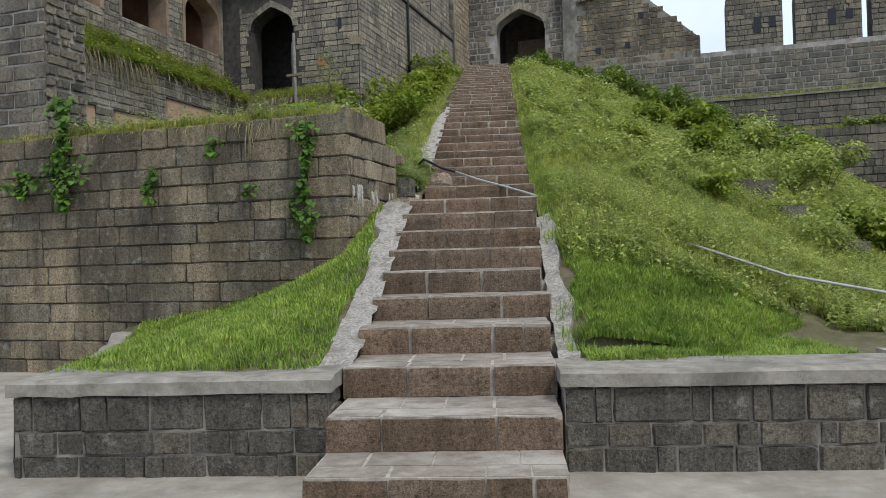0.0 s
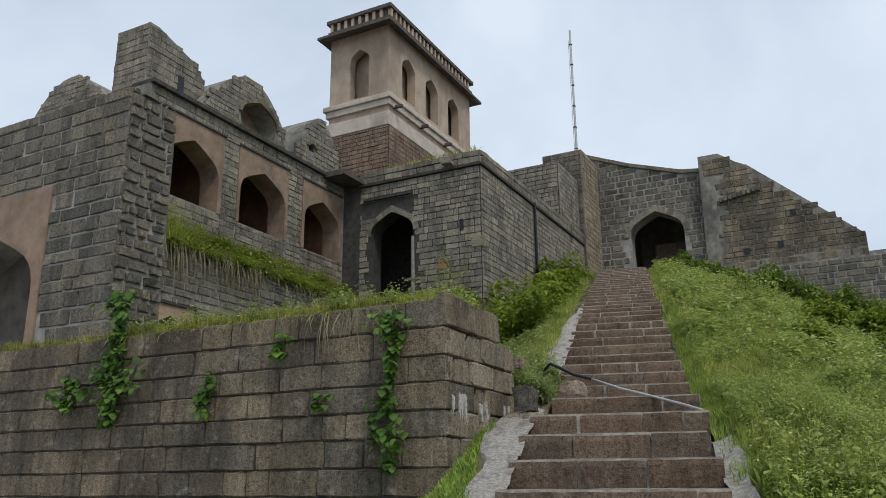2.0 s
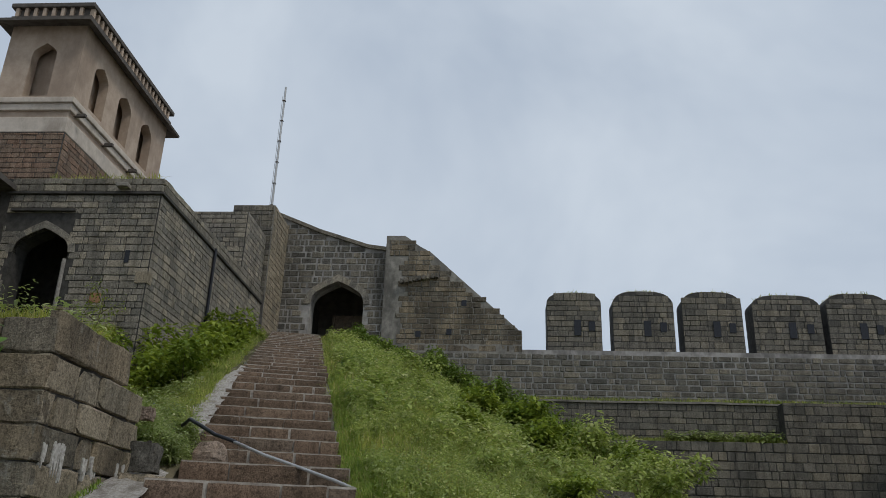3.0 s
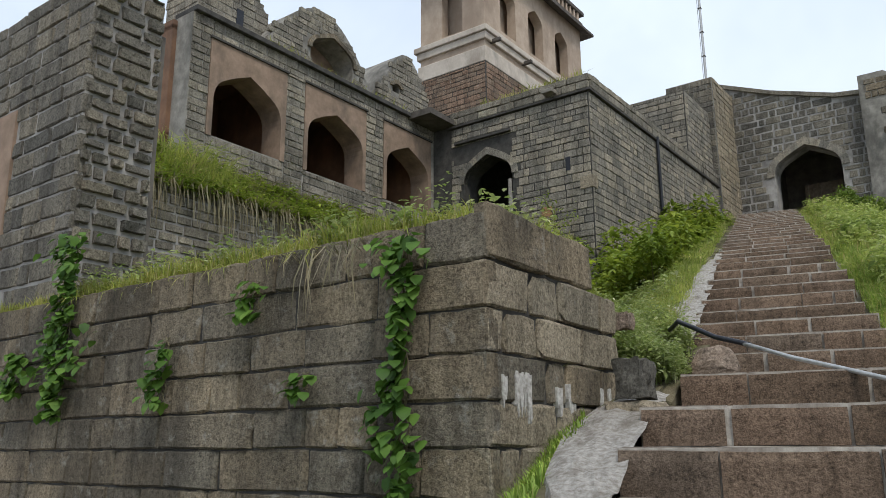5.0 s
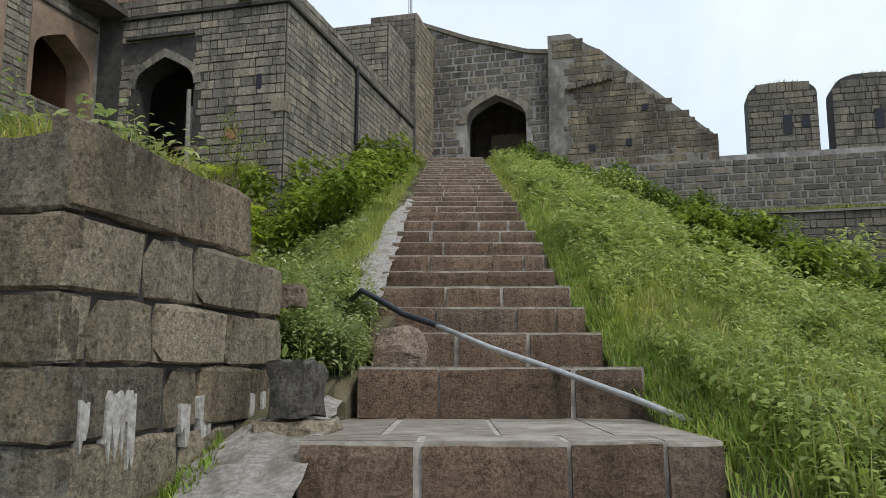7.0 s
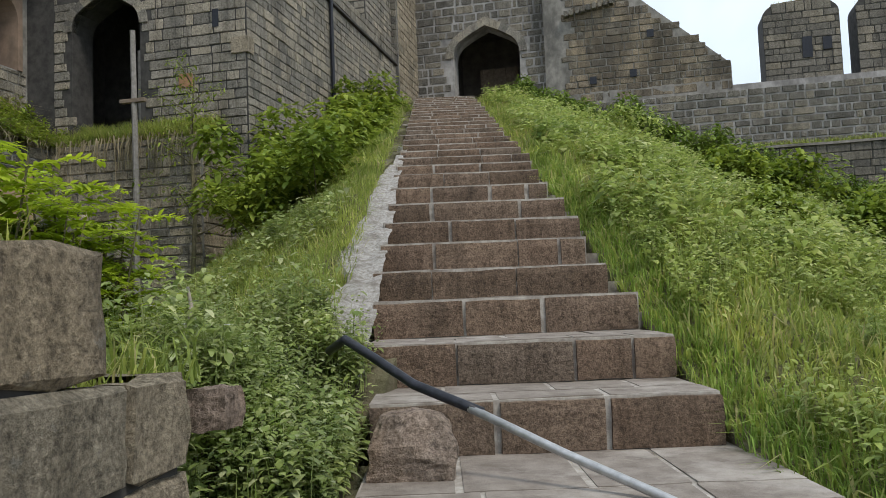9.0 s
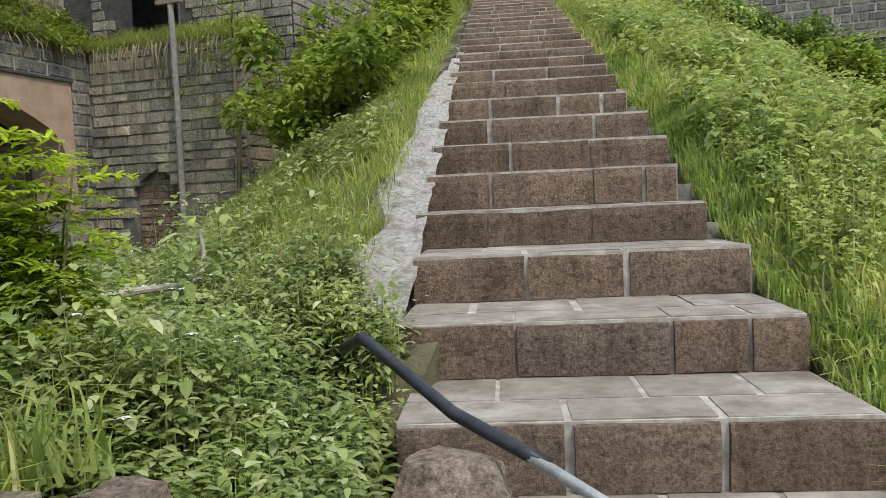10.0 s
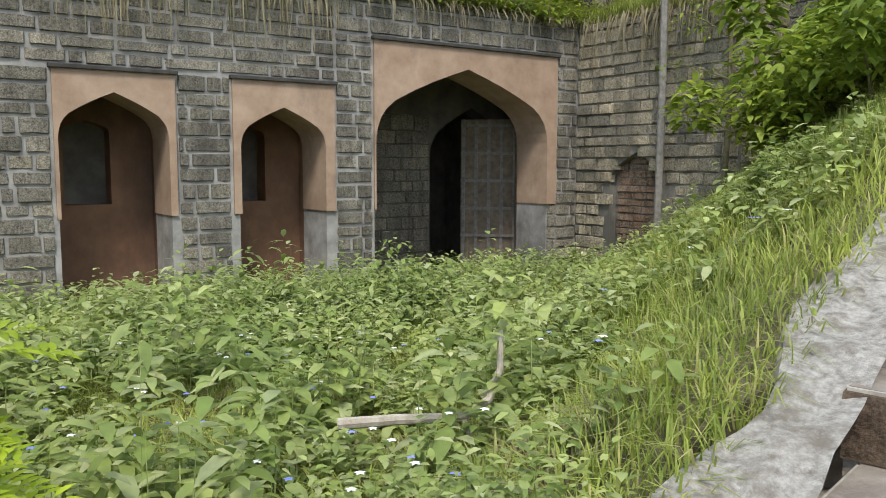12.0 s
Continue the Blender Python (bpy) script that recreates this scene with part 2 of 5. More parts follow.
M_BLUE = plain("blue_petals", (0.16, 0.2, 0.5), (0.25, 0.3, 0.65), 20.0)

# ---- mesh helpers ----
rng = np.random.default_rng(7)
PHI = math.atan2(1.35, 5.45)
FORT = Matrix.Rotation(-PHI, 4, "Z")  # the fort's own axes: E, N, z


def fw(e, n, z=0.0):
    return FORT @ Vector((e, n, z))


def south(e, n):
    """A frame on a wall that faces south: x along the wall, y into it, z up."""
    return FORT @ Matrix.Translation((e, n, 0))


def east(e, n):
    return FORT @ Matrix.Translation((e, n, 0)) @ Matrix.Rotation(radians(90), 4, "Z")


def mesh_of(bm, name, mats, smooth=False):
    bmesh.ops.recalc_face_normals(bm, faces=bm.faces)
    me = bpy.data.meshes.new(name)
    bm.to_mesh(me)
    bm.free()
    for m in (mats if isinstance(mats, (list, tuple)) else [mats]):
        me.materials.append(m)
    if smooth:
        me.polygons.foreach_set("use_smooth", [True] * len(me.polygons))
    return me


def thing(name, bm, mat, label="", category="", group="", kind="", m=None, smooth=False):
    ob = new(name, mesh_of(bm, name, mat, smooth))
    if m is not None:
        ob.matrix_world = m
    return tagged(ob, label, category, group, kind)


def part(name, bm, mat, parent, label="", smooth=False, m=None):
    ob = new(name, mesh_of(bm, name, mat, smooth))
    ob.parent = parent
    if m is not None:
        ob.matrix_basis = m
    if label:
        ob["label"] = label
    return ob


def anchor(name, label, category, m=None, group="", kind=""):
    ob = new(name)
    if m is not None:
        ob.matrix_world = m
    return tagged(ob, label, category, group, kind)


def box(bm, lo, hi, bevel=0.0, mat=0):
    x0, y0, z0 = lo
    x1, y1, z1 = hi
    vs = [bm.verts.new(p) for p in ((x0, y0, z0), (x1, y0, z0), (x1, y1, z0), (x0, y1, z0), (x0, y0, z1), (x1, y0, z1), (x1, y1, z1), (x0, y1, z1))]
    fs = [bm.faces.new([vs[i] for i in q]) for q in ((3, 2, 1, 0), (4, 5, 6, 7), (0, 1, 5, 4), (1, 2, 6, 5), (2, 3, 7, 6), (3, 0, 4, 7))]
    for f in fs:
        f.material_index = mat
    if bevel:
        es = list({e for f in fs for e in f.edges})
        bmesh.ops.bevel(bm, geom=es, offset=bevel, segments=2, affect="EDGES", profile=0.6)
    return bm


def rough_box(lo, hi, cells, amount, seed=0.0, freq=1.5):
    """A box whose surface is worn uneven."""
    bm = bmesh.new()
    box(bm, lo, hi)
    bmesh.ops.subdivide_edges(bm, edges=bm.edges[:], cuts=cells, use_grid_fill=True)
    for v in bm.verts:
        v.co += noise.noise_vector(v.co * freq + Vector((seed, seed * 2, 3))) * amount
    return bm


def prism(bm, pts, y0, y1):
    """Extrudes an outline in x, z from y0 to y1."""
    a = [bm.verts.new((x, y0, z)) for x, z in pts]
    b = [bm.verts.new((x, y1, z)) for x, z in pts]
    bm.faces.new(a)
    bm.faces.new(b[::-1])
    k = len(pts)
    for i in range(k):
        bm.faces.new([a[i], b[i], b[(i + 1) % k], a[(i + 1) % k]])
    return bm


def tube(bm, pts, r0, r1=None, sides=8):
    r1 = r0 if r1 is None else r1
    pts = [Vector(p) for p in pts]
    rings = []
    for i, p in enumerate(pts):
        d = (pts[min(i + 1, len(pts) - 1)] - pts[max(i - 1, 0)]).normalized()
        a = d.orthogonal().normalized() if not rings else (last - d * last.dot(d)).normalized()
        last = a
        c = d.cross(a)
        r = r0 + (r1 - r0) * i / max(1, len(pts) - 1)
        rings.append([bm.verts.new(p + (a * math.cos(t) + c * math.sin(t)) * r) for t in (2 * math.pi * j / sides for j in range(sides))])
    for A, B in zip(rings, rings[1:]):
        for j in range(sides):
            bm.faces.new([A[j], A[(j + 1) % sides], B[(j + 1) % sides], B[j]])
    bm.faces.new(rings[0][::-1])
    bm.faces.new(rings[-1])
    return bm


# half outline of a four-centred arch: share of the half width, share of the rise
ARCH = [(1.0, 0.0), (0.985, 0.15), (0.95, 0.29), (0.89, 0.41), (0.80, 0.52), (0.6, 0.665), (0.4, 0.79), (0.2, 0.90), (0.0, 1.0)]


def arch_top(uc, w, spring, apex):
    """Points of a four-centred arch from the left springing to the right one."""
    left = [(uc - w / 2 * d, spring + (apex - spring) * f) for d, f in ARCH]
    return left + [(2 * uc - x, z) for x, z in left[-2::-1]]


def wall_panel(bm, u0, u1, v0, v1, arches, depth, y=0.0):
    """A wall slab from y to y + depth with arched openings (uc, width, sill, spring, apex); v1 may be a function of u."""
    top = v1 if callable(v1) else (lambda u: v1)

    def slab(pts):
        prism(bm, pts, y, y + depth)
    cur = u0
    for uc, w, sill, spring, apex in sorted(arches):
        a, b = uc - w / 2, uc + w / 2
        if a > cur + 1e-4:
            slab([(cur, v0), (a, v0), (a, top(a)), (cur, top(cur))])
        if sill > v0 + 1e-4:
            slab([(a, v0), (b, v0), (b, sill), (a, sill)])
        pts = arch_top(uc, w, spring, apex)
        for p, q in zip(pts, pts[1:]):
            if q[0] - p[0] > 1e-5:
                slab([p, q, (q[0], top(q[0])), (p[0], top(p[0]))])
        cur = b
    if u1 > cur + 1e-4:
        slab([(cur, v0), (u1, v0), (u1, top(u1)), (cur, top(cur))])
    bmesh.ops.remove_doubles(bm, verts=bm.verts[:], dist=1e-5)
    return bm


def in_arch(u, v, arch, grow=0.0):
    uc, w, sill, spring, apex = arch
    d = abs(u - uc) / (w / 2 + grow)
    if d > 1 or v < sill - grow:
        return False
    return v < spring + (apex - spring) * float(np.interp(d, [q[0] for q in ARCH[::-1]], [q[1] for q in ARCH[::-1]])) + grow


# ---- masonry ----
def block_mesh(seed, rugged):
    """One dressed block, one unit on each side, with a worn, uneven face towards -y."""
    r = random.Random(seed)
    bm = bmesh.new()
    nx, nz = 5, 4
    grid = []
    for j in range(nz):
        row = []
        for i in range(nx):
            fx, fz = i / (nx - 1), j / (nz - 1)
            edge = i in (0, nx - 1) or j in (0, nz - 1)
            corner = i in (0, nx - 1) and j in (0, nz - 1)
            x, z = fx - 0.5, fz - 0.5
            if not edge:
                x = (fx - 0.5) * (1.84 if i in (1, 3) else 1.0)
                z = (fz - 0.5) * 2.68
                x += r.uniform(-0.02, 0.02)
                z += r.uniform(-0.025, 0.025)
            else:
                x += r.uniform(-0.012, 0.012) * rugged
                z += r.uniform(-0.03, 0.03) * rugged
            if corner:
                x *= 0.985
                z *= 0.96
            y = -0.5 + (0.10 + r.uniform(0, 0.12) * rugged if edge else r.uniform(-0.12, 0.08) * rugged)
            row.append(bm.verts.new((x, y, z)))
        grid.append(row)
    for j in range(nz - 1):
        for i in range(nx - 1):
            bm.faces.new([grid[j][i], grid[j][i + 1], grid[j + 1][i + 1], grid[j + 1][i]])
    ring = grid[0] + [grid[j][-1] for j in range(1, nz)] + grid[-1][-2::-1] + [grid[j][0] for j in range(nz - 2, 0, -1)]
    back = [bm.verts.new((v.co.x, 0.5, v.co.z)) for v in ring]
    k = len(ring)
    for i in range(k):
        bm.faces.new([ring[i], back[i], back[(i + 1) % k], ring[(i + 1) % k]])
    bmesh.ops.recalc_face_normals(bm, faces=bm.faces)
    return bm


VARIANTS = {}


def variants(rugged, mat):
    key = (rugged, mat.name)
    if key not in VARIANTS:
        out = []
        for s in range(8):
            me = bpy.data.meshes.new("block")
            bm = block_mesh(s * 17 + int(rugged * 10), rugged)
            bm.to_mesh(me)
            bm.free()
            me.materials.append(mat)
            co = np.empty(len(me.vertices) * 3)
            me.vertices.foreach_get("co", co)
            out.append((me, co.reshape(-1, 3), [tuple(p.vertices) for p in me.polygons]))
        VARIANTS[key] = out
    return VARIANTS[key]


def lay(u0, u1, v0, v1, course, length, gap=0.012, skip=None, top=None, seed=1, keep=0.35, wander=0.0):
    """Courses of blocks: (centre u, centre v, length, height)."""
    r = random.Random(seed)
    out = []
    v = v0
    while v < v1 - 0.03:
        h = min(course * r.uniform(0.82, 1.2), v1 - v)
        if v1 - v - h < course * 0.4:
            h = v1 - v
        u = u0 - r.uniform(0, length * 0.5)
        while u < u1 - 0.02:
            w = length * r.choice((0.5, 0.75, 1.0, 1.25, 1.7)) * r.uniform(0.85, 1.15)
            a, b = max(u, u0), min(u + w, u1)
            if u1 - b < length * 0.3:
                b, w = u1, u1 - u + 1
            if b - a > 0.04:
                uc, vc = (a + b) / 2, v + h / 2
                if not (skip and skip(uc, vc)) and not (top and v + h * 0.6 > top(uc)):
                    out.append((uc, vc + r.uniform(-wander, wander), b - a - gap * r.uniform(0.7, 1.6), h - gap * r.uniform(0.7, 1.6)))
            u += w
        v += h
    return out


def blocks(parent, m, bricks, mat, proud=0.025, rugged=1.0, name="stone_block", singles=300, seed=3, near=None):
    """Lays the blocks on a wall: the nearest as parts of their own, the rest joined."""
    r = random.Random(seed)
    vs = variants(rugged, mat)
    if near:
        bricks = sorted(bricks, key=near)
    rest_v, rest_f, base = [], [], 0
    inv = parent.matrix_world.inverted() if parent else Matrix()
    for i, (u, v, w, h) in enumerate(bricks):
        depth = 0.10
        pr = proud * r.uniform(0.6, 1.4)
        mm = m @ Matrix.Translation((u, depth / 2 - pr, v)) @ Matrix.Rotation(r.uniform(-0.008, 0.008), 4, "Y") @ Matrix.Diagonal((w if r.random() < 0.5 else -w, depth, h, 1))
        me, co, polys = vs[r.randrange(len(vs))]
        if i < singles:
            ob = new(name, me)
            ob.parent = parent
            ob.matrix_basis = inv @ mm
        else:
            a = np.array(inv @ mm)
            pts = co @ a[:3, :3].T + a[:3, 3]
            rest_v.append(pts)
            rest_f.extend([tuple(q + base for q in p) for p in polys])
            base += len(co)
    if rest_v:
        me = bpy.data.meshes.new("masonry")
        me.from_pydata(np.concatenate(rest_v).tolist(), [], rest_f)
        me.materials.append(mat)
        ob = new("masonry", me)
        ob.parent = parent
        ob["kind"] = "stuff"


WALLS = []  # masonry to be laid at the end of the file


def masonry(ob, m, mat, course, length, u0, u1, v0, v1, skip=None, top=None, proud=0.025, rugged=1.0, gap=0.014, seed=1, singles=300, near=None, wander=0.0):
    WALLS.append((ob, m, lay(u0, u1, v0, v1, course, length, gap, skip, top, seed, wander=wander), mat, proud, rugged, singles, near))


def structure(name, bm, mat, label, m=None):
    return thing(name, bm, mat, label, name.split("_")[0], kind="structure", m=m)

# ---- the lie of the land ----
STEP_Y = [4.09, 4.7, 5.42, 6.18, 6.92, 7.5, 8.1, 8.72, 9.36, 10.02, 11.43, 12.42, 13.09, 13.8, 14.44, 15.06, 15.66, 16.34, 17.02, 17.7]
STEP_Z = [0.24, 0.463, 0.687, 0.91, 1.125, 1.35, 1.575, 1.80, 2.03, 2.25, 2.54, 2.78, 3.01, 3.245, 3.46, 3.70, 3.93, 4.18, 4.43, 4.68]
for i in range(20):
    STEP_Y.append(STEP_Y[-1] + 0.665)
    STEP_Z.append(STEP_Z[-1] + 0.2175)
STEP_W = {0: (-0.66, 0.86), 1: (-0.66, 0.87), 2: (-0.69, 0.89), 9: (-0.70, 0.98), 10: (-0.62, 1.02), 11: (-0.62, 0.97), 12: (-0.70, 0.97), 13: (-0.70, 0.97)}


def stair_z(y):
    return float(np.interp(y, STEP_Y, STEP_Z))


def smooth(a, b, t):
    t = min(1.0, max(0.0, (t - a) / (b - a)))
    return t * t * (3 - 2 * t)


def wob(x, y, s=1.0, a=0.06):
    return a * noise.noise(Vector((x * s, y * s, 0.3))) + a * 0.4 * noise.noise(Vector((x * s * 3, y * s * 3, 7.3)))


def to_fort(x, y):
    p = FORT.transposed() @ Vector((x, y, 0))
    return p.x, p.y


def z_mound(x, y):
    far = float(np.interp(x, [-8, -6.9, -4.9, -3.14, -2.16, -1.4, -0.9], [0.05, 0.12, 0.34, 0.77, 1.16, 1.58, 2.0]))
    front = float(np.interp(x, [-3.4, -3.0, -0.9], [0.1, 0.62, 0.66]))
    t = min(1.0, max(0.0, (y - 5.3) / 4.25))
    z = front + (far - front) * t
    if y > 9.55:
        z += (y - 9.55) * 0.33
    if x > -1.5:
        z = z + (stair_z(y) - 0.10 - z) * smooth(-1.5, -0.85, x)
    return z + wob(x, y, 1.4, 0.03)


def z_east(x, y):
    d = max(0.0, x - 0.95)
    z = stair_z(y) - 0.06 - 0.12 * min(d, 1.0) - 0.40 * max(0.0, d - 1.0)
    z -= 0.14 * smooth(0.35, 0.0, d)
    if y < 6.2:
        z = min(z, 0.66)
    z = max(z, 0.60 - 0.02 * max(0, d - 3))
    return z + wob(x, y, 0.7, 0.10) * smooth(0.9, 2.2, x)


def z_west(x, y):
    e, n = to_fort(x, y)
    low = 2.74 + 0.50 * smooth(12.2, 10.3, n) - 0.25 * smooth(-9.5, -12, e)
    d = max(0.0, -1.15 - x)
    z = stair_z(y) - 0.08 - 0.60 * d - 0.05 * d * d * smooth(14, 20, y)
    if e > -4.8 and n < 12.6:
        z = low = min(max(low, z), 2.42 + 0.62 * max(0.0, n - 10.8) + 0.75 * max(0.0, -3.75 - e))
    if y < 12.75 and x > -1.3:
        z = low = min(max(low, z), (2.34 if y < 11.4 else 2.52) + 1.25 * max(0.0, -0.82 - x))
    k = 0.35
    m = max(low, z)
    m += k * math.exp(-abs(low - z) / k) * 0.3 * (low != z)
    return m + wob(x, y, 0.9, 0.07)


def sheet(xs, ys, zf, keep, frame_m=None, skirt=0.0):
    """A grid of ground with height zf where keep allows it, in the world or in a turned frame."""
    bm = bmesh.new()
    grid = {}

    def vert(i, j):
        if (i, j) not in grid:
            p = Vector((xs[i], ys[j], 0))
            q = (frame_m @ p) if frame_m else p
            grid[i, j] = bm.verts.new((q.x, q.y, zf(q.x, q.y)))
        return grid[i, j]
    for i in range(len(xs) - 1):
        for j in range(len(ys) - 1):
            c = Vector(((xs[i] + xs[i + 1]) / 2, (ys[j] + ys[j + 1]) / 2, 0))
            c = (frame_m @ c) if frame_m else c
            if keep(c.x, c.y):
                bm.faces.new([vert(i, j), vert(i + 1, j), vert(i + 1, j + 1), vert(i, j + 1)])
    if skirt:
        rim = [e for e in bm.edges if len(e.link_faces) == 1]
        low = {v: bm.verts.new(v.co - Vector((0, 0, skirt))) for v in {v for e in rim for v in e.verts}}
        for e in rim:
            a, b = e.verts
            bm.faces.new([a, b, low[b], low[a]])
    return bm


def near_grid(lo, hi, step, ext):
    inner = list(np.arange(lo, hi + 1e-6, step))
    return [lo - e for e in ext[::-1]] + inner + [hi + e for e in ext]


bm = sheet(near_grid(-12, 16, 0.5, [2, 6, 15, 40, 120, 400, 1500]), near_grid(-6, 12, 0.5, [2, 6, 15, 40, 120, 400, 1500]),
           lambda x, y: -0.01 + 0.022 * noise.noise(Vector((x * 0.8, y * 0.8, 0))) - 0.03 * smooth(2, -6, y), lambda x, y: True)
ground = structure("ground", bm, M_EARTH, "dusty pale earth ground at the foot of the fort")


def keep_mound(x, y):
    e, n = to_fort(x, y)
    return (n < 8.9 or e > -3.66) and -3.1 - 0.33 * (y - 5.4) < x < -0.7 and 5.25 < y < 11.9 and not (x < -2.95 and y < 5.5)


lawn_west = structure("lawn_west", sheet(np.arange(-8.1, -0.55, 0.15), np.arange(5.2, 12.0, 0.15), z_mound, keep_mound, None, 0.5), M_SOIL, "sloping green lawn bank between low wall and bastion")
lawn_west["category"] = "ground"


def keep_east(x, y):
    return x > 0.97 and to_fort(x, y)[1] < 32.5


hill_east = structure("hill_east", sheet([1.0 + 0.25 * i for i in range(72)] + [20, 23, 28, 40], [5.3 + 0.3 * i for i in range(95)], z_east, keep_east, None, 0.5), M_SOIL, "grassy hillside with weeds beside the stone stairs")
hill_east["category"] = "ground"


def keep_west(x, y):
    e, n = to_fort(x, y)
    if x > (-0.90 if y > 13.1 else -0.55 if y > 11.45 else -0.82) or e < -12.5:
        return False
    if e > -3.7 and n < 10.8:
        return False
    return n > 8.95 and not (e < -12.2) and not (n > 20.6 and e < -8.9) and n < 31


hill_west = structure("hill_west", sheet(list(np.arange(-12.4, 0.2, 0.25)), list(np.arange(8.9, 33, 0.25)), z_west, keep_west, FORT, 1.2), M_SOIL, "overgrown weedy slope between stairs and arcade wall")
hill_west["category"] = "ground"

bm = sheet(np.arange(3.2, 9.1, 0.2), np.arange(5.5, 7.9, 0.2), lambda x, y: max(0.65, z_east(x, y)) + 0.03 + wob(x, y, 3.0, 0.02), lambda x, y: x > 3.4 + 0.25 * math.sin(y * 4) + 0.5 * (y - 5.5), None, 0.3)
paving = structure("pavement", bm, M_EARTH, "worn pale cement paving behind the low wall")

# ---- stairs ----
stairs = anchor("stairs", "long straight flight of red-brown stone steps with pale joints", "stairs", kind="structure")
rs = random.Random(5)
tread_bm_cache = []
for k, (y, z) in enumerate(zip(STEP_Y, STEP_Z)):
    nxt = STEP_Y[k + 1] if k + 1 < len(STEP_Y) else y + 1.6
    x0, x1 = STEP_W.get(k, (-0.70 - 0.04 * (k > 13), 0.92 + rs.uniform(-0.03, 0.05)))
    zlow = STEP_Z[k - 1] if k else -0.1
    bm = bmesh.new()
    box(bm, (x0 + 0.01, y + 0.022, zlow - 0.35), (x1 - 0.01, nxt + 0.25, z - 0.0025))
    if k > 2 and not 8 < k < 13:
        box(bm, (x0 - 0.2, y + 0.10, zlow - 0.45), (x0 + 0.005, nxt + 0.2, z - 0.13))
        box(bm, (x1 - 0.005, y + 0.10, zlow - 0.45), (x1 + 0.16, nxt + 0.2, z - 0.13))
    part("step_core", bm, M_JOINT, stairs, "pale mortar bedding")
    cuts = [x0 + (x1 - x0) * c for c in ([0.31 + rs.uniform(-0.07, 0.05), 0.68 + rs.uniform(-0.08, 0.08)] if k % 3 else [0.30 + rs.uniform(-0.05, 0.05), 0.66 + rs.uniform(-0.05, 0.05), 0.86])]
    xs = [x0, *cuts, x1]
    for a, b in zip(xs, xs[1:]):
        g = rs.choice((0.008, 0.014, 0.02, 0.045))
        w = b - a - g
        zt, zb = z - 0.004 - rs.uniform(0, 0.008), zlow + 0.004
        bm = bmesh.new()
        box(bm, (-w / 2, 0, zb - zt), (w / 2, 0.30, 0))
        bmesh.ops.subdivide_edges(bm, edges=bm.edges[:], cuts=3, use_grid_fill=True)
        for v in bm.verts:
            n3 = noise.noise_vector(Vector((v.co.x * 5 + k * 3.1, v.co.y * 5, v.co.z * 6 + a * 4)))
            v.co += Vector((n3.x * 0.004, n3.y * 0.014, n3.z * 0.008))
            if v.co.y < 0.03 and v.co.z > -0.012:
                v.co.y += 0.010
                v.co.z -= 0.008
        part("step_block", bm, M_STEP, stairs, m=Matrix.Translation(((a + b) / 2, y + rs.uniform(-0.006, 0.006), zt)))
    # worn paving slabs on the tread
    mid = y + 0.30 + rs.uniform(-0.03, 0.05)
    back = [x0, *sorted(x0 + (x1 - x0) * (c + rs.uniform(-0.06, 0.06)) for c in (0.24, 0.5, 0.77)), x1]
    for ya, yb, cut in ((y + 0.035, mid - 0.012, xs), (mid + 0.008, nxt + 0.1, back)):
        for a, b in zip(cut, cut[1:]):
            bm = bmesh.new()
            g = rs.choice((0.004, 0.006, 0.012, 0.02))
            box(bm, (a + g, ya, z - 0.04), (b - g, yb, z + 0.0015))
            bmesh.ops.subdivide_edges(bm, edges=[e for e in bm.edges if abs(e.verts[0].co.y - e.verts[1].co.y) < 1e-4 and abs(e.verts[0].co.z - e.verts[1].co.z) < 1e-4], cuts=3)
            for v in bm.verts:
                v.co.z += 0.006 * noise.noise(Vector((v.co.x * 4, v.co.y * 4, k)))
                v.co.y += 0.006 * noise.noise(Vector((v.co.x * 9, k, v.co.y * 3)))
            part("step_tread", bm, M_TREAD, stairs, "worn pale tread slab")

# rough cement banks along both sides of the flight
for side, name in ((-1, "cement_verge_west"), (1, "cement_verge_east")):
    bm = bmesh.new()
    rows = []
    runs = ((5.55, 11.05), (12.85, 21.0)) if side < 0 else ((5.6, 9.6),)
    for y0, y1 in runs:
        rows = []
        for y in np.arange(y0, y1, 0.12):
            zz = stair_z(y)
            row = []
            for i in range(8):
                t = i / 7
                if side < 0:
                    wide = (0.30 + 0.26 * smooth(8.6, 9.8, y) - 0.40 * smooth(10.2, 10.8, y) if y < 11.2 else 0.27 * smooth(20.5, 15.5, y) * smooth(12.7, 13.3, y) + 0.09) + 0.13 * noise.noise(Vector((0, y * 1.5, 4)))
                    x = (-0.64 if y < 11.2 else -0.67) - t * wide
                    low = z_mound(x, y) if y < 11.2 else min(z_west(x, y), zz)
                    z = max(low, zz - 0.12 - 0.3 * t) + 0.035 - 0.12 * (t > 0.9)
                else:
                    wide = 0.20 + 0.14 * noise.noise(Vector((3, y * 1.5, 4)))
                    x = 0.93 + t * wide
                    z = z_east(x, y) + 0.055 - 0.10 * (t > 0.9)
                n3 = noise.noise_vector(Vector((x * 7, y * 7, 2.0)))
                row.append(bm.verts.new((x + n3.x * 0.02, y + n3.y * 0.02, z + n3.z * 0.045)))
            rows.append(row)
        for A, B in zip(rows, rows[1:]):
            for i in range(7):
                bm.faces.new([A[i], A[i + 1], B[i + 1], B[i]])
    ob = structure(name, bm, M_CEMENT, "rough whitish cement verge along the stone stairs")
    ob["category"] = "verge"

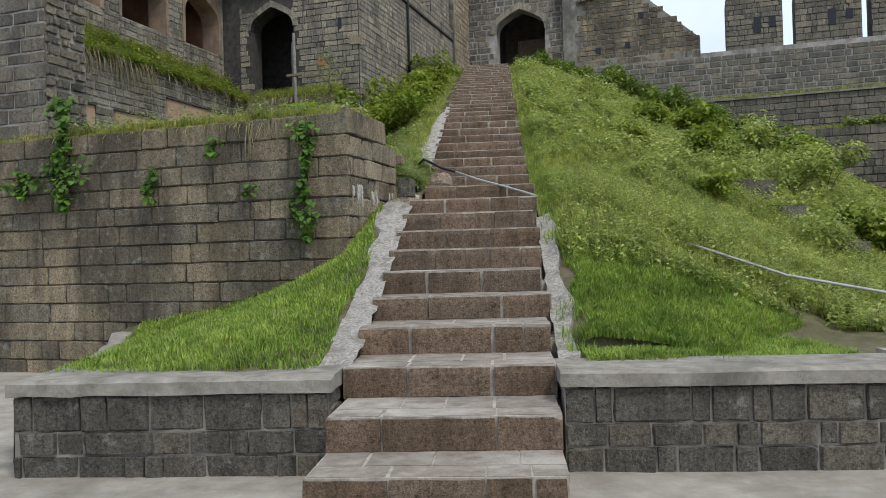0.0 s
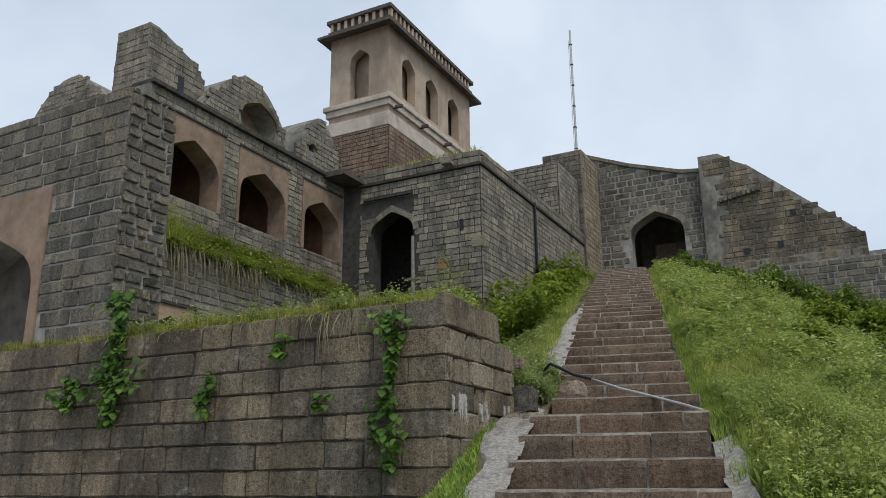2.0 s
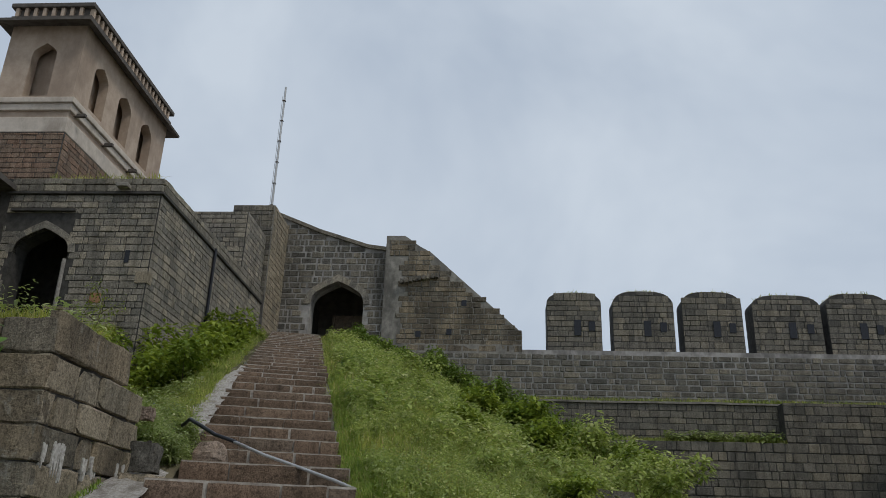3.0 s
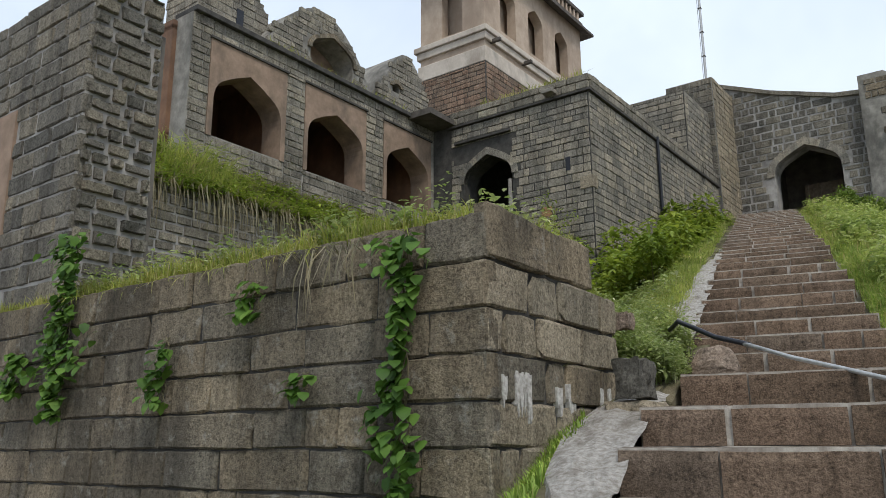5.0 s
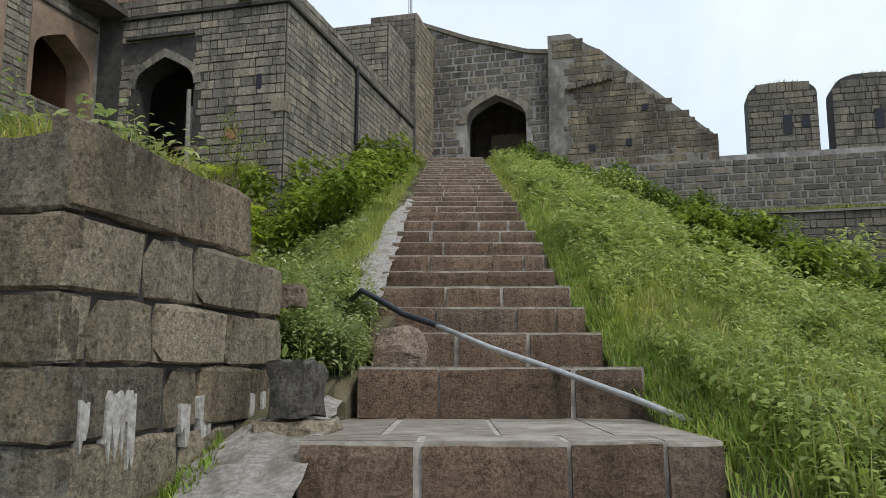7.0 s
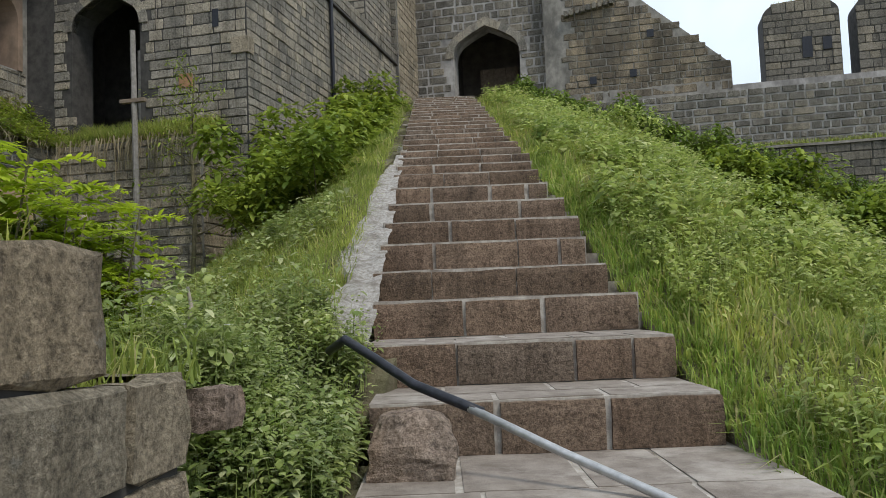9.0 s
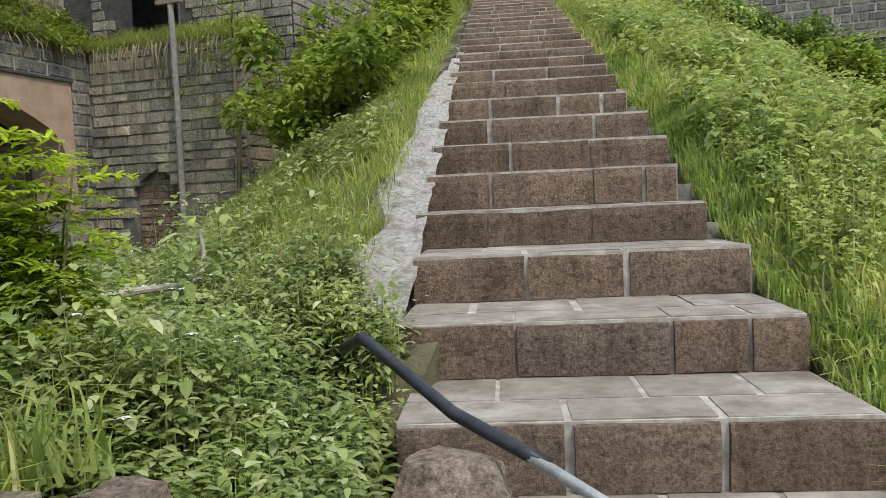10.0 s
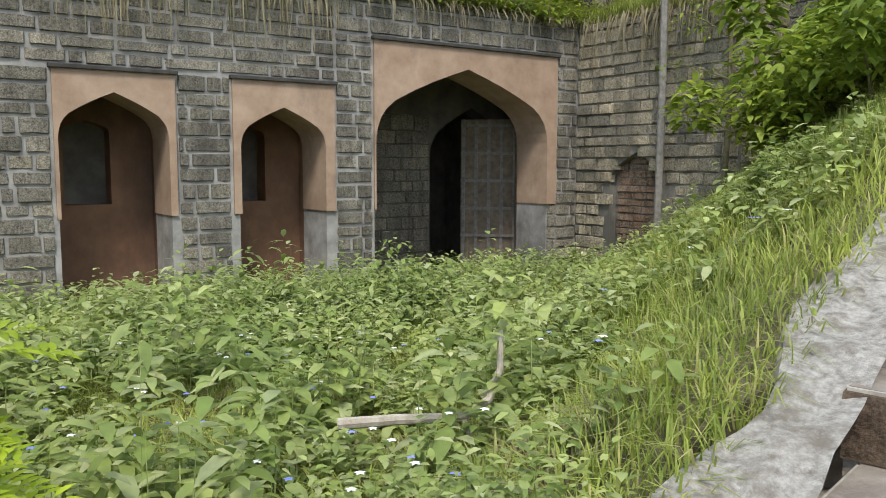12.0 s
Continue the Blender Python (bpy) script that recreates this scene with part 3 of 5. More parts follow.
bm = bmesh.new()
rows = []
for i in range(34):
    y = 5.5 + i * 0.135
    xk = -3.08 - 0.33 * (y - 5.4)
    z = z_mound(xk + 0.1, y) + 0.03
    jit = 0.03 * noise.noise(Vector((0, y * 2, 8)))
    rows.append([bm.verts.new(q) for q in ((xk - 0.16 + jit, y, -0.1), (xk - 0.14 + jit, y, z - 0.02), (xk + jit, y, z), (xk + 0.14 + jit, y, z - 0.01), (xk + 0.16 + jit, y, z - 0.1))])
for A, B in zip(rows, rows[1:]):
    for a, b, c, d in zip(A, A[1:], B[1:], B):
        bm.faces.new([a, b, c, d])
kerb = structure("kerb_west", bm, M_COPING, "pale worn cement kerb edging the lawn bank")

# ---- low front walls with coping ----
def low_wall(name, x0, x1, y0, y1, ret):
    bm = bmesh.new()
    box(bm, (x0, y0, -0.2), (x1, y1, 0.57))
    w = structure(name, bm, M_MORTAR, "low dark stone retaining wall beside the stairs")
    m = Matrix.Translation((0, y0, 0))
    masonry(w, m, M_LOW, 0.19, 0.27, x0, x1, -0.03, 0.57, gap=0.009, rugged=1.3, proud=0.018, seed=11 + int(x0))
    if ret == "stair_l":
        masonry(w, Matrix.Translation((x1, y0, 0)) @ Matrix.Rotation(radians(90), 4, "Z"), M_GREY, 0.16, 0.3, 0, y1 - y0, 0.0, 0.57, proud=0.015, seed=14)
    c = bmesh.new()
    box(c, (x0 - 0.03, y0 - 0.05, 0.57), (x1 + (0.03 if x0 < 0 else 0.0), y1 + 0.25, 0.675))
    bmesh.ops.subdivide_edges(c, edges=c.edges[:], cuts=14, use_grid_fill=True)
    for v in c.verts:
        v.co += noise.noise_vector(v.co * 4.0) * 0.014
        if v.co.z > 0.66 and v.co.y < y0:
            v.co.z -= 0.02
    part("coping", c, M_COPING, w, "worn dusty cement coping")
    return w


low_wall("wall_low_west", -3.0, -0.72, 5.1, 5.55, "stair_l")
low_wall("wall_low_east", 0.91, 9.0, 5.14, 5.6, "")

# ---- bastion ----
bm = bmesh.new()
prism(bm, [(-10.6, -0.3), (-3.64, -0.3), (-3.64, 3.26), (-10.6, 3.20)], 8.87, 10.02)
box(bm, (-4.6, 10.02, 0.5), (-3.64, 10.48, 2.98))
bastion = thing("wall_bastion", bm, M_DARKJ, "massive weathered stone bastion wall topped with grass", "wall", kind="structure", m=FORT)
NORTH_FACE = Matrix.Rotation(radians(180), 4, "Z")
COURSES = [3.34, 3.06, 2.79, 2.54, 2.28, 2.03, 1.76, 1.5, 1.24, 0.98, 0.71, 0.45, 0.18, -0.1]
for k, (v1, v0) in enumerate(zip(COURSES, COURSES[1:])):
    masonry(bastion, south(0, 8.87), M_BROWN, v1 - v0, 0.58, -10.6, -3.612, v0, v1, proud=0.022, rugged=1.1, gap=0.007, seed=210 + k, singles=24, near=lambda b: -b[0])
    if v0 > 1.2:
        masonry(bastion, east(-3.64, 0), M_BROWN if k in (0, 3) else M_PALE, v1 - v0, 0.52, 8.85, 10.17 if k == 0 else 10.5, v0, v1 + (0.05 if k == 0 else 0), proud=0.03, rugged=1.7, gap=0.012, seed=230 + k)
    if k < 6:
        masonry(bastion, FORT @ Matrix.Translation((0, 10.12 if k == 0 else 10.5, 0)) @ NORTH_FACE, M_BROWN if k == 0 else M_PALE, v1 - v0, 0.5, 3.62, 4.6, v0, v1, proud=0.03, rugged=1.8, seed=250 + k)
# rough tops of the stepped end
masonry(bastion, FORT @ Matrix.Translation((0, 0, 2.98)) @ Matrix.Rotation(radians(-90), 4, "X"), M_PALE, 0.5, 0.45, -4.6, -3.62, 10.03, 10.5, proud=0.06, rugged=1.6, gap=0.02, seed=261)

bm = rough_box((-5.8, 10.0, 2.4), (-4.45, 10.9, 3.04), 6, 0.05, 3.0, 3.0)
turf = thing("turf_bank", bm, M_SOIL, "rough turf packed behind the bastion end", "ground", kind="structure", m=FORT)

# ---- pier and the wall beside it ----
bm = bmesh.new()
PIER_ARCH = [(-11.2, 2.4, 2.6, 4.2, 5.2)]
wall_panel(bm, -15.0, -8.5, 2.4, 6.86, PIER_ARCH, 0.8, 9.02)
pier = thing("wall_pier", bm, M_LIGHTJ, "tall rough stone buttress wall with pale joints", "wall", kind="structure", m=FORT)
masonry(pier, south(0, 9.02), M_DARK, 0.2, 0.34, -15, -8.48, 3.0, 6.88, skip=lambda u, v: -12.5 < u < -9.85 and v < 5.68, proud=0.02, gap=0.022, seed=31, near=lambda b: -b[0])
masonry(pier, east(-8.5, 0), M_DARK, 0.16, 0.24, 9.02, 9.82, 2.6, 6.88, proud=0.045, rugged=1.8, gap=0.04, seed=32)
bm = bmesh.new()
wall_panel(bm, -12.5, -9.85, 2.6, 5.66, [(-11.2, 2.36, 2.6, 4.2, 5.15)], 0.05, 8.985)
part("plaster_panel", bm, M_DIRTY, pier, "flaking ochre plaster round an arch")
# back of the arch, painted dark for the shade in the recess
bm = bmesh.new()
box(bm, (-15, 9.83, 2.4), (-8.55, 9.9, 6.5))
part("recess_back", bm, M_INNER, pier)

# ---- lower arcade wall ----
ALC1 = (13.59, 1.17, 2.2, 4.36, 4.87)
ALC2 = (15.54, 1.13, 2.2, 4.3, 4.79)
PORTAL = (18.29, 2.98, 2.2, 4.42, 5.43)
bm = bmesh.new()
wall_panel(bm, 9.8, 20.4, 2.0, 6.25, [ALC1, ALC2, PORTAL], 0.7, 0.0)
arcade = thing("wall_arcade", bm, M_LIGHTJ, "old arcade wall of grey stone with plastered arches", "wall", kind="structure", m=east(-12.26, 0))
PANELS = [(12.98, 14.24, 5.08), (14.9, 16.22, 5.08), (16.79, 19.95, 5.70)]
for k, (u0, u1, v0, v1) in enumerate(((16.24, 16.77, 2.3, 5.75), (14.26, 14.88, 2.3, 5.1), (19.97, 20.38, 2.3, 5.75), (9.85, 12.96, 2.3, 5.1), (9.85, 16.24, 5.13, 6.28), (16.24, 20.38, 5.76, 6.28))):
    masonry(arcade, east(-12.26, 0), M_GREY, 0.17, 0.32, u0, u1, v0, v1, proud=0.02, rugged=1.2, gap=0.03, seed=41 + k, singles=80)
for (a, b, t), ar in zip(PANELS, (ALC1, ALC2, PORTAL)):
    bm = bmesh.new()
    wall_panel(bm, a, b, 3.5, t, [(ar[0], ar[1] - 0.03, 3.4, ar[3], ar[4] - 0.015)], 0.72, -0.035)
    part("plaster_panel", bm, M_OCHRE, arcade, "faded ochre plaster surround with stains")
    bm = bmesh.new()
    box(bm, (a - 0.03, -0.075, t), (b + 0.03, 0.02, t + 0.045), 0.01)
    part("drip_ledge", bm, M_DARKJ, arcade, "thin dark stone drip ledge")
masonry(arcade, east(-12.26, 0), M_GREY, 0.17, 0.3, 19.8, 19.96, 2.3, 3.5, proud=0.02, seed=48)
for ar in (ALC1, ALC2):
    bm = bmesh.new()
    u0, u1 = ar[0] - 0.62, ar[0] + 0.62
    wall_panel(bm, u0, u1, 2.0, 5.0, [(ar[0] - 0.12, 0.52, 3.6, 4.45, 4.6)], 0.3, 0.98)
    box(bm, (u0 - 0.05, 0.70, 2.0), (u0, 1.0, 5.0))
    box(bm, (u1, 0.70, 2.0), (u1 + 0.05, 1.0, 5.0))
    box(bm, (u0, 0.70, 4.95), (u1, 1.0, 5.0))
    part("alcove_lining", bm, M_RED, arcade, "stained red-ochre alcove lining")
    # niche depth: shade painted as a dark back
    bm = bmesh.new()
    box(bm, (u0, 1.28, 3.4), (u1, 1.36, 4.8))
    part("niche_back", bm, M_INNER, arcade, "niche back in a shade-dark tone")
# portal chamber, its shade put into the dark wall colour
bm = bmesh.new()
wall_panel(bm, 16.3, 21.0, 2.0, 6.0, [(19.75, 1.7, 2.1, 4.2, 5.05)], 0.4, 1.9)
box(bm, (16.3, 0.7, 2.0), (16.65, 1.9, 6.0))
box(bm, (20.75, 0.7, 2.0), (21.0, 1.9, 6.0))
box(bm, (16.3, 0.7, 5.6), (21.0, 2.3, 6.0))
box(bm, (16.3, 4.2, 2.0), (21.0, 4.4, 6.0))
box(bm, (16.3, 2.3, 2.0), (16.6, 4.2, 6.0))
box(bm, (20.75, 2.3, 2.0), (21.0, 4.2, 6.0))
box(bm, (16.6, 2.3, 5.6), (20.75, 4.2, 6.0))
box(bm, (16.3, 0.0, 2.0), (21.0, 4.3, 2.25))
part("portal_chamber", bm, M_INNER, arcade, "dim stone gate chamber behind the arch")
masonry(arcade, east(-14.16, 0), M_GREY, 0.2, 0.42, 16.66, 18.88, 2.3, 4.9, proud=0.02, rugged=1.1, gap=0.01, seed=49)
gate_leaf = anchor("lattice_door", "tall open wooden door with a grid of bars in the arch", "door", m=east(-12.26, 0) @ Matrix.Translation((19.5, 1.86, 2.3)) @ Matrix.Rotation(radians(-42), 4, "Z"))
bm = bmesh.new()
box(bm, (0, 0, 0), (0.95, 0.03, 2.55))
part("board", bm, M_WOOD, gate_leaf)
for i in range(5):
    bm = bmesh.new()
    box(bm, (0.02 + i * 0.215, -0.035, 0), (0.075 + i * 0.215, 0, 2.55), 0.006)
    part("stile", bm, M_POST, gate_leaf)
for i in range(6):
    bm = bmesh.new()
    box(bm, (0, -0.05, 0.12 + i * 0.46), (0.95, -0.036, 0.17 + i * 0.46), 0.004)
    part("rail", bm, M_POST, gate_leaf)
bm = bmesh.new()
box(bm, (0, 0, 0), (0.16, 0.14, 2.5), 0.02)
thing("timber_post", bm, M_WOOD, "weathered grey timber door post in the arch", "post", m=east(-12.26, 0) @ Matrix.Translation((20.12, 1.05, 2.25)))

# lower wall in front of the house, with a blind niche
NICHE = (-11.03, 1.0, 2.6, 3.8, 4.28)
bm = bmesh.new()
wall_panel(bm, -12.26, -9.3, 2.0, 6.2, [NICHE], 0.5, 20.4)
box(bm, (-11.7, 20.52, 2.0), (-10.4, 20.75, 4.6))
low_house = thing("wall_house_foot", bm, M_MORTAR, "rough patched stone wall with a blind niche under the house", "wall", kind="structure", m=FORT)
masonry(low_house, south(0, 20.4), M_PIER, 0.17, 0.27, -12.24, -9.32, 2.3, 6.2, skip=lambda u, v: in_arch(u, v, NICHE, 0.07), proud=0.03, rugged=1.6, gap=0.02, seed=51)
masonry(low_house, south(0, 20.52), M_BRICKY, 0.11, 0.24, -11.48, -10.6, 2.5, 4.2, skip=lambda u, v: not in_arch(u, v, NICHE, 0.05), proud=0.02, seed=52)
masonry(low_house, east(-9.3, 0), M_PALE, 0.2, 0.3, 20.4, 21.3, 2.5, 6.2, proud=0.02, seed=53)

# banks of earth over the lower walls
def z_terrace(x, y):
    e, n = to_fort(x, y)
    if e < -12.05 and n < 20.9:
        return 6.2 + 0.95 * smooth(-12.3, -13.5, e) + wob(x, y, 1.3, 0.10)
    return 6.15 + 0.35 * smooth(20.5, 21.3, n) + wob(x, y, 1.3, 0.06)


terrace = structure("terrace_bank", sheet(list(np.arange(-13.6, -9.2, 0.2)), list(np.arange(9.8, 21.4, 0.2)), z_terrace,
                    lambda x, y: to_fort(x, y)[0] < -12.2 or to_fort(x, y)[1] > 20.35, FORT), M_SOIL, "steep grassy bank below the gallery arches")
terrace["category"] = "ground"

# ---- gallery above ----
GAL = [(15.05, 1.78, 7.94, 8.72, 9.5), (17.6, 1.82, 7.92, 8.82, 9.53), (20.2, 1.7, 7.92, 8.85, 9.54)]
bm = bmesh.new()
wall_panel(bm, 13.6, 21.3, 5.8, 10.35, GAL, 0.55, 0.0)
gallery = thing("wall_gallery", bm, M_MORTAR, "upper gallery wall with three pointed arched openings", "wall", kind="structure", m=east(-13.5, 0))
GP = [(14.05, 16.05, 9.95), (16.6, 18.6, 9.95), (19.25, 21.15, 9.95)]
for k, (u0, u1, v0, v1) in enumerate(((18.6, 19.25, 6.3, 10.0), (16.05, 16.6, 6.3, 10.0), (13.6, 14.05, 6.3, 10.0), (14.05, 16.05, 6.3, 7.92), (16.6, 18.6, 6.3, 7.9), (19.25, 21.25, 6.3, 7.9), (13.6, 21.28, 10.0, 10.37))):
    masonry(gallery, east(-13.5, 0), M_GREY, 0.16, 0.3, u0, u1, v0, v1, proud=0.018, gap=0.018, seed=61 + k, singles=60)
for (a, b, t), g in zip(GP, GAL):
    bm = bmesh.new()
    wall_panel(bm, a, b, 7.92, t, [(g[0], g[1] - 0.03, 7.92, g[3], g[4] - 0.015)], 0.6, -0.03)
    part("plaster_panel", bm, M_DIRTY, gallery, "peeling ochre plaster spandrel")
    bm = bmesh.new()
    box(bm, (a - 0.03, -0.07, t), (b + 0.03, 0.02, t + 0.05), 0.01)
    part("drip_ledge", bm, M_DARKJ, gallery)
bm = bmesh.new()
box(bm, (13.5, 2.6, 7.6), (21.3, 2.75, 10.3))
box(bm, (13.5, 0.5, 7.7), (21.3, 2.7, 7.93))
box(bm, (13.5, 0.5, 10.1), (21.3, 2.7, 10.3))
for n0 in (13.5, 16.25, 18.85, 21.15):
    box(bm, (n0, 0.5, 7.7), (n0 + 0.14, 2.7, 10.2))
part("gallery_room", bm, M_RED, gallery, "dim red-ochre plastered gallery rooms")
bm = bmesh.new()
box(bm, (13.6, -0.12, 10.35), (21.3, 0.6, 10.46), 0.015)
part("coping", bm, M_DARKJ, gallery, "thin dark coping slab")
bm = bmesh.new()
prism(bm, [(20.2, 10.30), (21.32, 10.30), (21.32, 10.42), (20.2, 10.46)], -0.75, 0.0)
part("eave_slab", bm, M_ROOF, gallery, "projecting dark stone eave slab")
bm = bmesh.new()
box(bm, (14.7, 0.55, 10.2), (26, 9.0, 10.36))
thing("roof_terrace", bm, M_ROOF, "flat dark lime roof terrace", "roof", kind="structure", m=east(-13.5, 0))

# things on the gallery roof
def vault(name, n0, n1, base, apex, back, recess, m, label, seed):
    pts = [(n0, base)] + [(n0 + (n1 - n0) * i / 14, base + 0.35 + (apex - base - 0.35) * math.sin(math.pi * i / 14) ** 0.75) for i in range(15)] + [(n1, base)]
    bm = bmesh.new()
    topf = lambda u: base + 0.35 + (apex - base - 0.35) * max(0.0, math.sin(math.pi * (u - n0) / (n1 - n0))) ** 0.75
    if recess:
        for u0, u1 in zip(pts[1:-1], pts[2:-1]):
            if u1[0] > recess[0] - recess[1] / 2 and u0[0] < recess[0] + recess[1] / 2:
                continue
            prism(bm, [(u0[0], base), (u1[0], base), u1, u0], 0, 0.7)
        lo_u = max(q[0] for q in pts[1:-1] if q[0] <= recess[0] - recess[1] / 2)
        hi_u = min(q[0] for q in pts[1:-1] if q[0] >= recess[0] + recess[1] / 2)
        wall_panel(bm, lo_u, hi_u, base, topf, [recess], 0.7)
        prism(bm, pts, 0.7, back)
    else:
        prism(bm, pts, 0, back)
    v = thing(name, bm, M_MORTAR, label, "vault", m=m)
    masonry(v, m, M_GREY, 0.16, 0.28, n0, n1, base, apex, top=lambda u: topf(u) - 0.02, skip=(lambda u, w: in_arch(u, w, recess, 0.1)) if recess else None, proud=0.015, seed=seed, singles=120)
    if recess:
        b2 = bmesh.new()
        box(b2, (recess[0] - recess[1] / 2 + 0.01, 0.66, recess[2]), (recess[0] + recess[1] / 2 - 0.01, 0.695, recess[4]))
        part("recess_back", b2, M_DIRTY, v, "stained back of the arched recess")
        b2 = bmesh.new()
        inner, outer = arch_top(recess[0], recess[1], recess[3], recess[4]), arch_top(recess[0], recess[1] + 0.22, recess[3], recess[4] + 0.13)
        for p, q, p2, q2 in zip(inner, inner[1:], outer, outer[1:]):
            prism(b2, [p, q, q2, p2], -0.06, 0.0)
        part("arch_ring", b2, M_BROWN, v, "brown arch ring")
    return v


vault("vaulted_roof_end", 16.1, 20.0, 10.4, 12.75, 6.0, (18.4, 1.5, 10.5, 11.6, 12.15), east(-14.5, 0), "round-backed stone vault end with a recessed arch", 71)
vault("vaulted_roof_end", -21.9, -17.4, 10.36, 13.2, 4.0, None, south(0, 16.0), "round grassy stone vault behind the turret", 70)
vault("vaulted_roof_end", 20.1, 22.6, 10.4, 12.9, 6.0, (20.9, 0.3, 11.6, 11.75, 11.85), east(-14.5, 0), "smaller round stone vault end on the roof", 72)
bm = bmesh.new()
prism(bm, [(14.7, 10.3), (16.75, 10.3), (16.65, 12.2), (16.3, 12.55), (15.0, 12.95), (14.7, 12.95)], 0, 1.15)
turret = thing("roof_turret", bm, M_MORTAR, "broken stone turret with a slit on the roof", "turret", m=east(-15.0, 0))
masonry(turret, east(-15, 0), M_GREY, 0.18, 0.3, 14.7, 16.7, 10.3, 12.9, top=lambda u: np.interp(u, [14.7, 15.0, 16.3, 16.7], [12.97, 12.97, 12.57, 12.2]), proud=0.015, seed=73, singles=150)
# no opening cut: a black plate paints the shade of the slit
bm = bmesh.new()
box(bm, (15.75, -0.03, 11.35), (15.95, 0.02, 11.95))
part("slit", bm, M_BLACK, turret, "black plate for the shade in a window slit")
masonry(turret, south(0, 14.7), M_GREY, 0.18, 0.3, -16.15, -15.0, 10.3, 12.95, proud=0.015, seed=74, singles=60)

# ---- house with the pointed doorway ----
DOOR = (-11.78, 1.46, 6.7, 8.62, 9.28)
H_TOP = 10.66
bm = bmesh.new()
wall_panel(bm, -13.5, -8.9, 3.5, H_TOP, [DOOR], 0.6, 21.3)
box(bm, (-9.5, 21.9, 3.5), (-8.9, 33.0, H_TOP))
box(bm, (-13.5, 21.9, 10.2), (-9.5, 33.0, 10.4))
box(bm, (-13.7, 21.9, 5.5), (-13.55, 23.7, 10.2))
box(bm, (-13.5, 23.6, 5.5), (-9.5, 23.7, 10.2))
box(bm, (-12.9, 21.9, 6.4), (-9.5, 23.6, 6.6))
house = thing("wall_house", bm, M_DARKJ, "tall flat-roofed house of dark coursed basalt", "wall", kind="structure", m=FORT)
masonry(house, south(0, 21.3), M_HOUSE, 0.175, 0.30, -12.9, -8.92, 4.2, 10.2, skip=lambda u, v: in_arch(u, v, DOOR, 0.16) or (-12.75 < u < -11.05 and 9.15 < v < 9.75), proud=0.014, gap=0.011, seed=81, near=lambda b: -b[1])
masonry(house, south(0, 21.36), M_PIER, 0.12, 0.22, -13.5, -12.95, 6.5, 10.2, proud=0.03, gap=0.02, seed=86)
masonry(house, east(-8.9, 0), M_HOUSE, 0.175, 0.30, 21.3, 30.6, 4.4, 10.2, proud=0.014, gap=0.011, seed=82, near=lambda b: b[0])
masonry(house, south(0, 21.26), M_GREY, 0.2, 0.5, -12.9, -8.87, 10.28, 10.66, proud=0.02, seed=83)
masonry(house, east(-8.86, 0), M_GREY, 0.2, 0.5, 21.3, 30.6, 10.28, 10.66, proud=0.02, seed=84)
bm = bmesh.new()
box(bm, (-12.95, 21.22, 10.21), (-8.82, 21.5, 10.27), 0.01)
box(bm, (-8.98, 21.5, 10.21), (-8.82, 30.6, 10.27), 0.01)
part("string_course", bm, M_DARKJ, house, "thin dark string course", m=Matrix())
ring_i, ring_o = arch_top(DOOR[0], DOOR[1], DOOR[3], DOOR[4]), arch_top(DOOR[0], DOOR[1] + 0.34, DOOR[3], DOOR[4] + 0.2)
for i in range(0, len(ring_i) - 1):
    bm = bmesh.new()
    p, q, p2, q2 = ring_i[i], ring_i[i + 1], ring_o[i], ring_o[i + 1]
    prism(bm, [p, q, q2, p2], 21.27, 21.45)
    part("voussoir", bm, M_HOUSE, house)
bm = bmesh.new()
box(bm, (-12.75, 21.2, 9.72), (-11.05, 21.4, 9.79), 0.01)
part("hood_ledge", bm, M_DARKJ, house, "flat stone hood over the doorway")
bm = bmesh.new()
box(bm, (-11.28, 21.55, 6.6), (-11.2, 21.63, 8.2), 0.01)
part("door_edge", bm, M_POST, house, "pale upright door edge in the dark doorway")
# slit drawn as a black plate in place of its inner shade
bm = bmesh.new()
box(bm, (-9.56, 21.27, 8.35), (-9.44, 21.32, 8.68))
part("slit", bm, M_BLACK, house, "small black plate for the shade in a slit")
bm = bmesh.new()
box(bm, (-9.2, 21.255, 7.82), (-8.86, 21.5, 8.12), 0.015)
part("pale_corner_stone", bm, M_PALE, house, "pale replaced corner stone")
bm = bmesh.new()
box(bm, (-10.25, 21.262, 7.3), (-9.98, 21.4, 7.56), 0.015)
part("orange_block", bm, M_ORANGE, house, "single orange stone block")
bm = bmesh.new()
box(bm, (-10.0, 21.0, 10.33), (-9.7, 21.3, 10.43), 0.02)
part("spout", bm, M_COPING, house, "projecting stone water spout")
bm = bmesh.new()
tube(bm, [fw(-8.82, 25.3, 5.2), fw(-8.82, 25.3, 10.3)], 0.045)
thing("drain_pipe", bm, M_BLACK, "dark vertical drain pipe fixed to the house wall", "pipe")

# upper block and pale pilaster behind the house
bm = bmesh.new()
box(bm, (-13.0, 28.6, 10.0), (-9.1, 32.0, 13.0))
upper = thing("wall_upper_block", bm, M_DARKJ, "stepped stone block above the house roof", "wall", kind="structure", m=FORT)
masonry(upper, south(0, 28.6), M_HOUSE, 0.18, 0.32, -13.0, -9.12, 10.4, 13.0, proud=0.014, seed=91, singles=150)
masonry(upper, east(-9.1, 0), M_HOUSE, 0.18, 0.32, 28.6, 31.0, 10.4, 13.0, proud=0.014, seed=92, singles=100)
bm = bmesh.new()
box(bm, (-10.5, 30.9, 8.0), (-8.88, 33.0, 14.3))
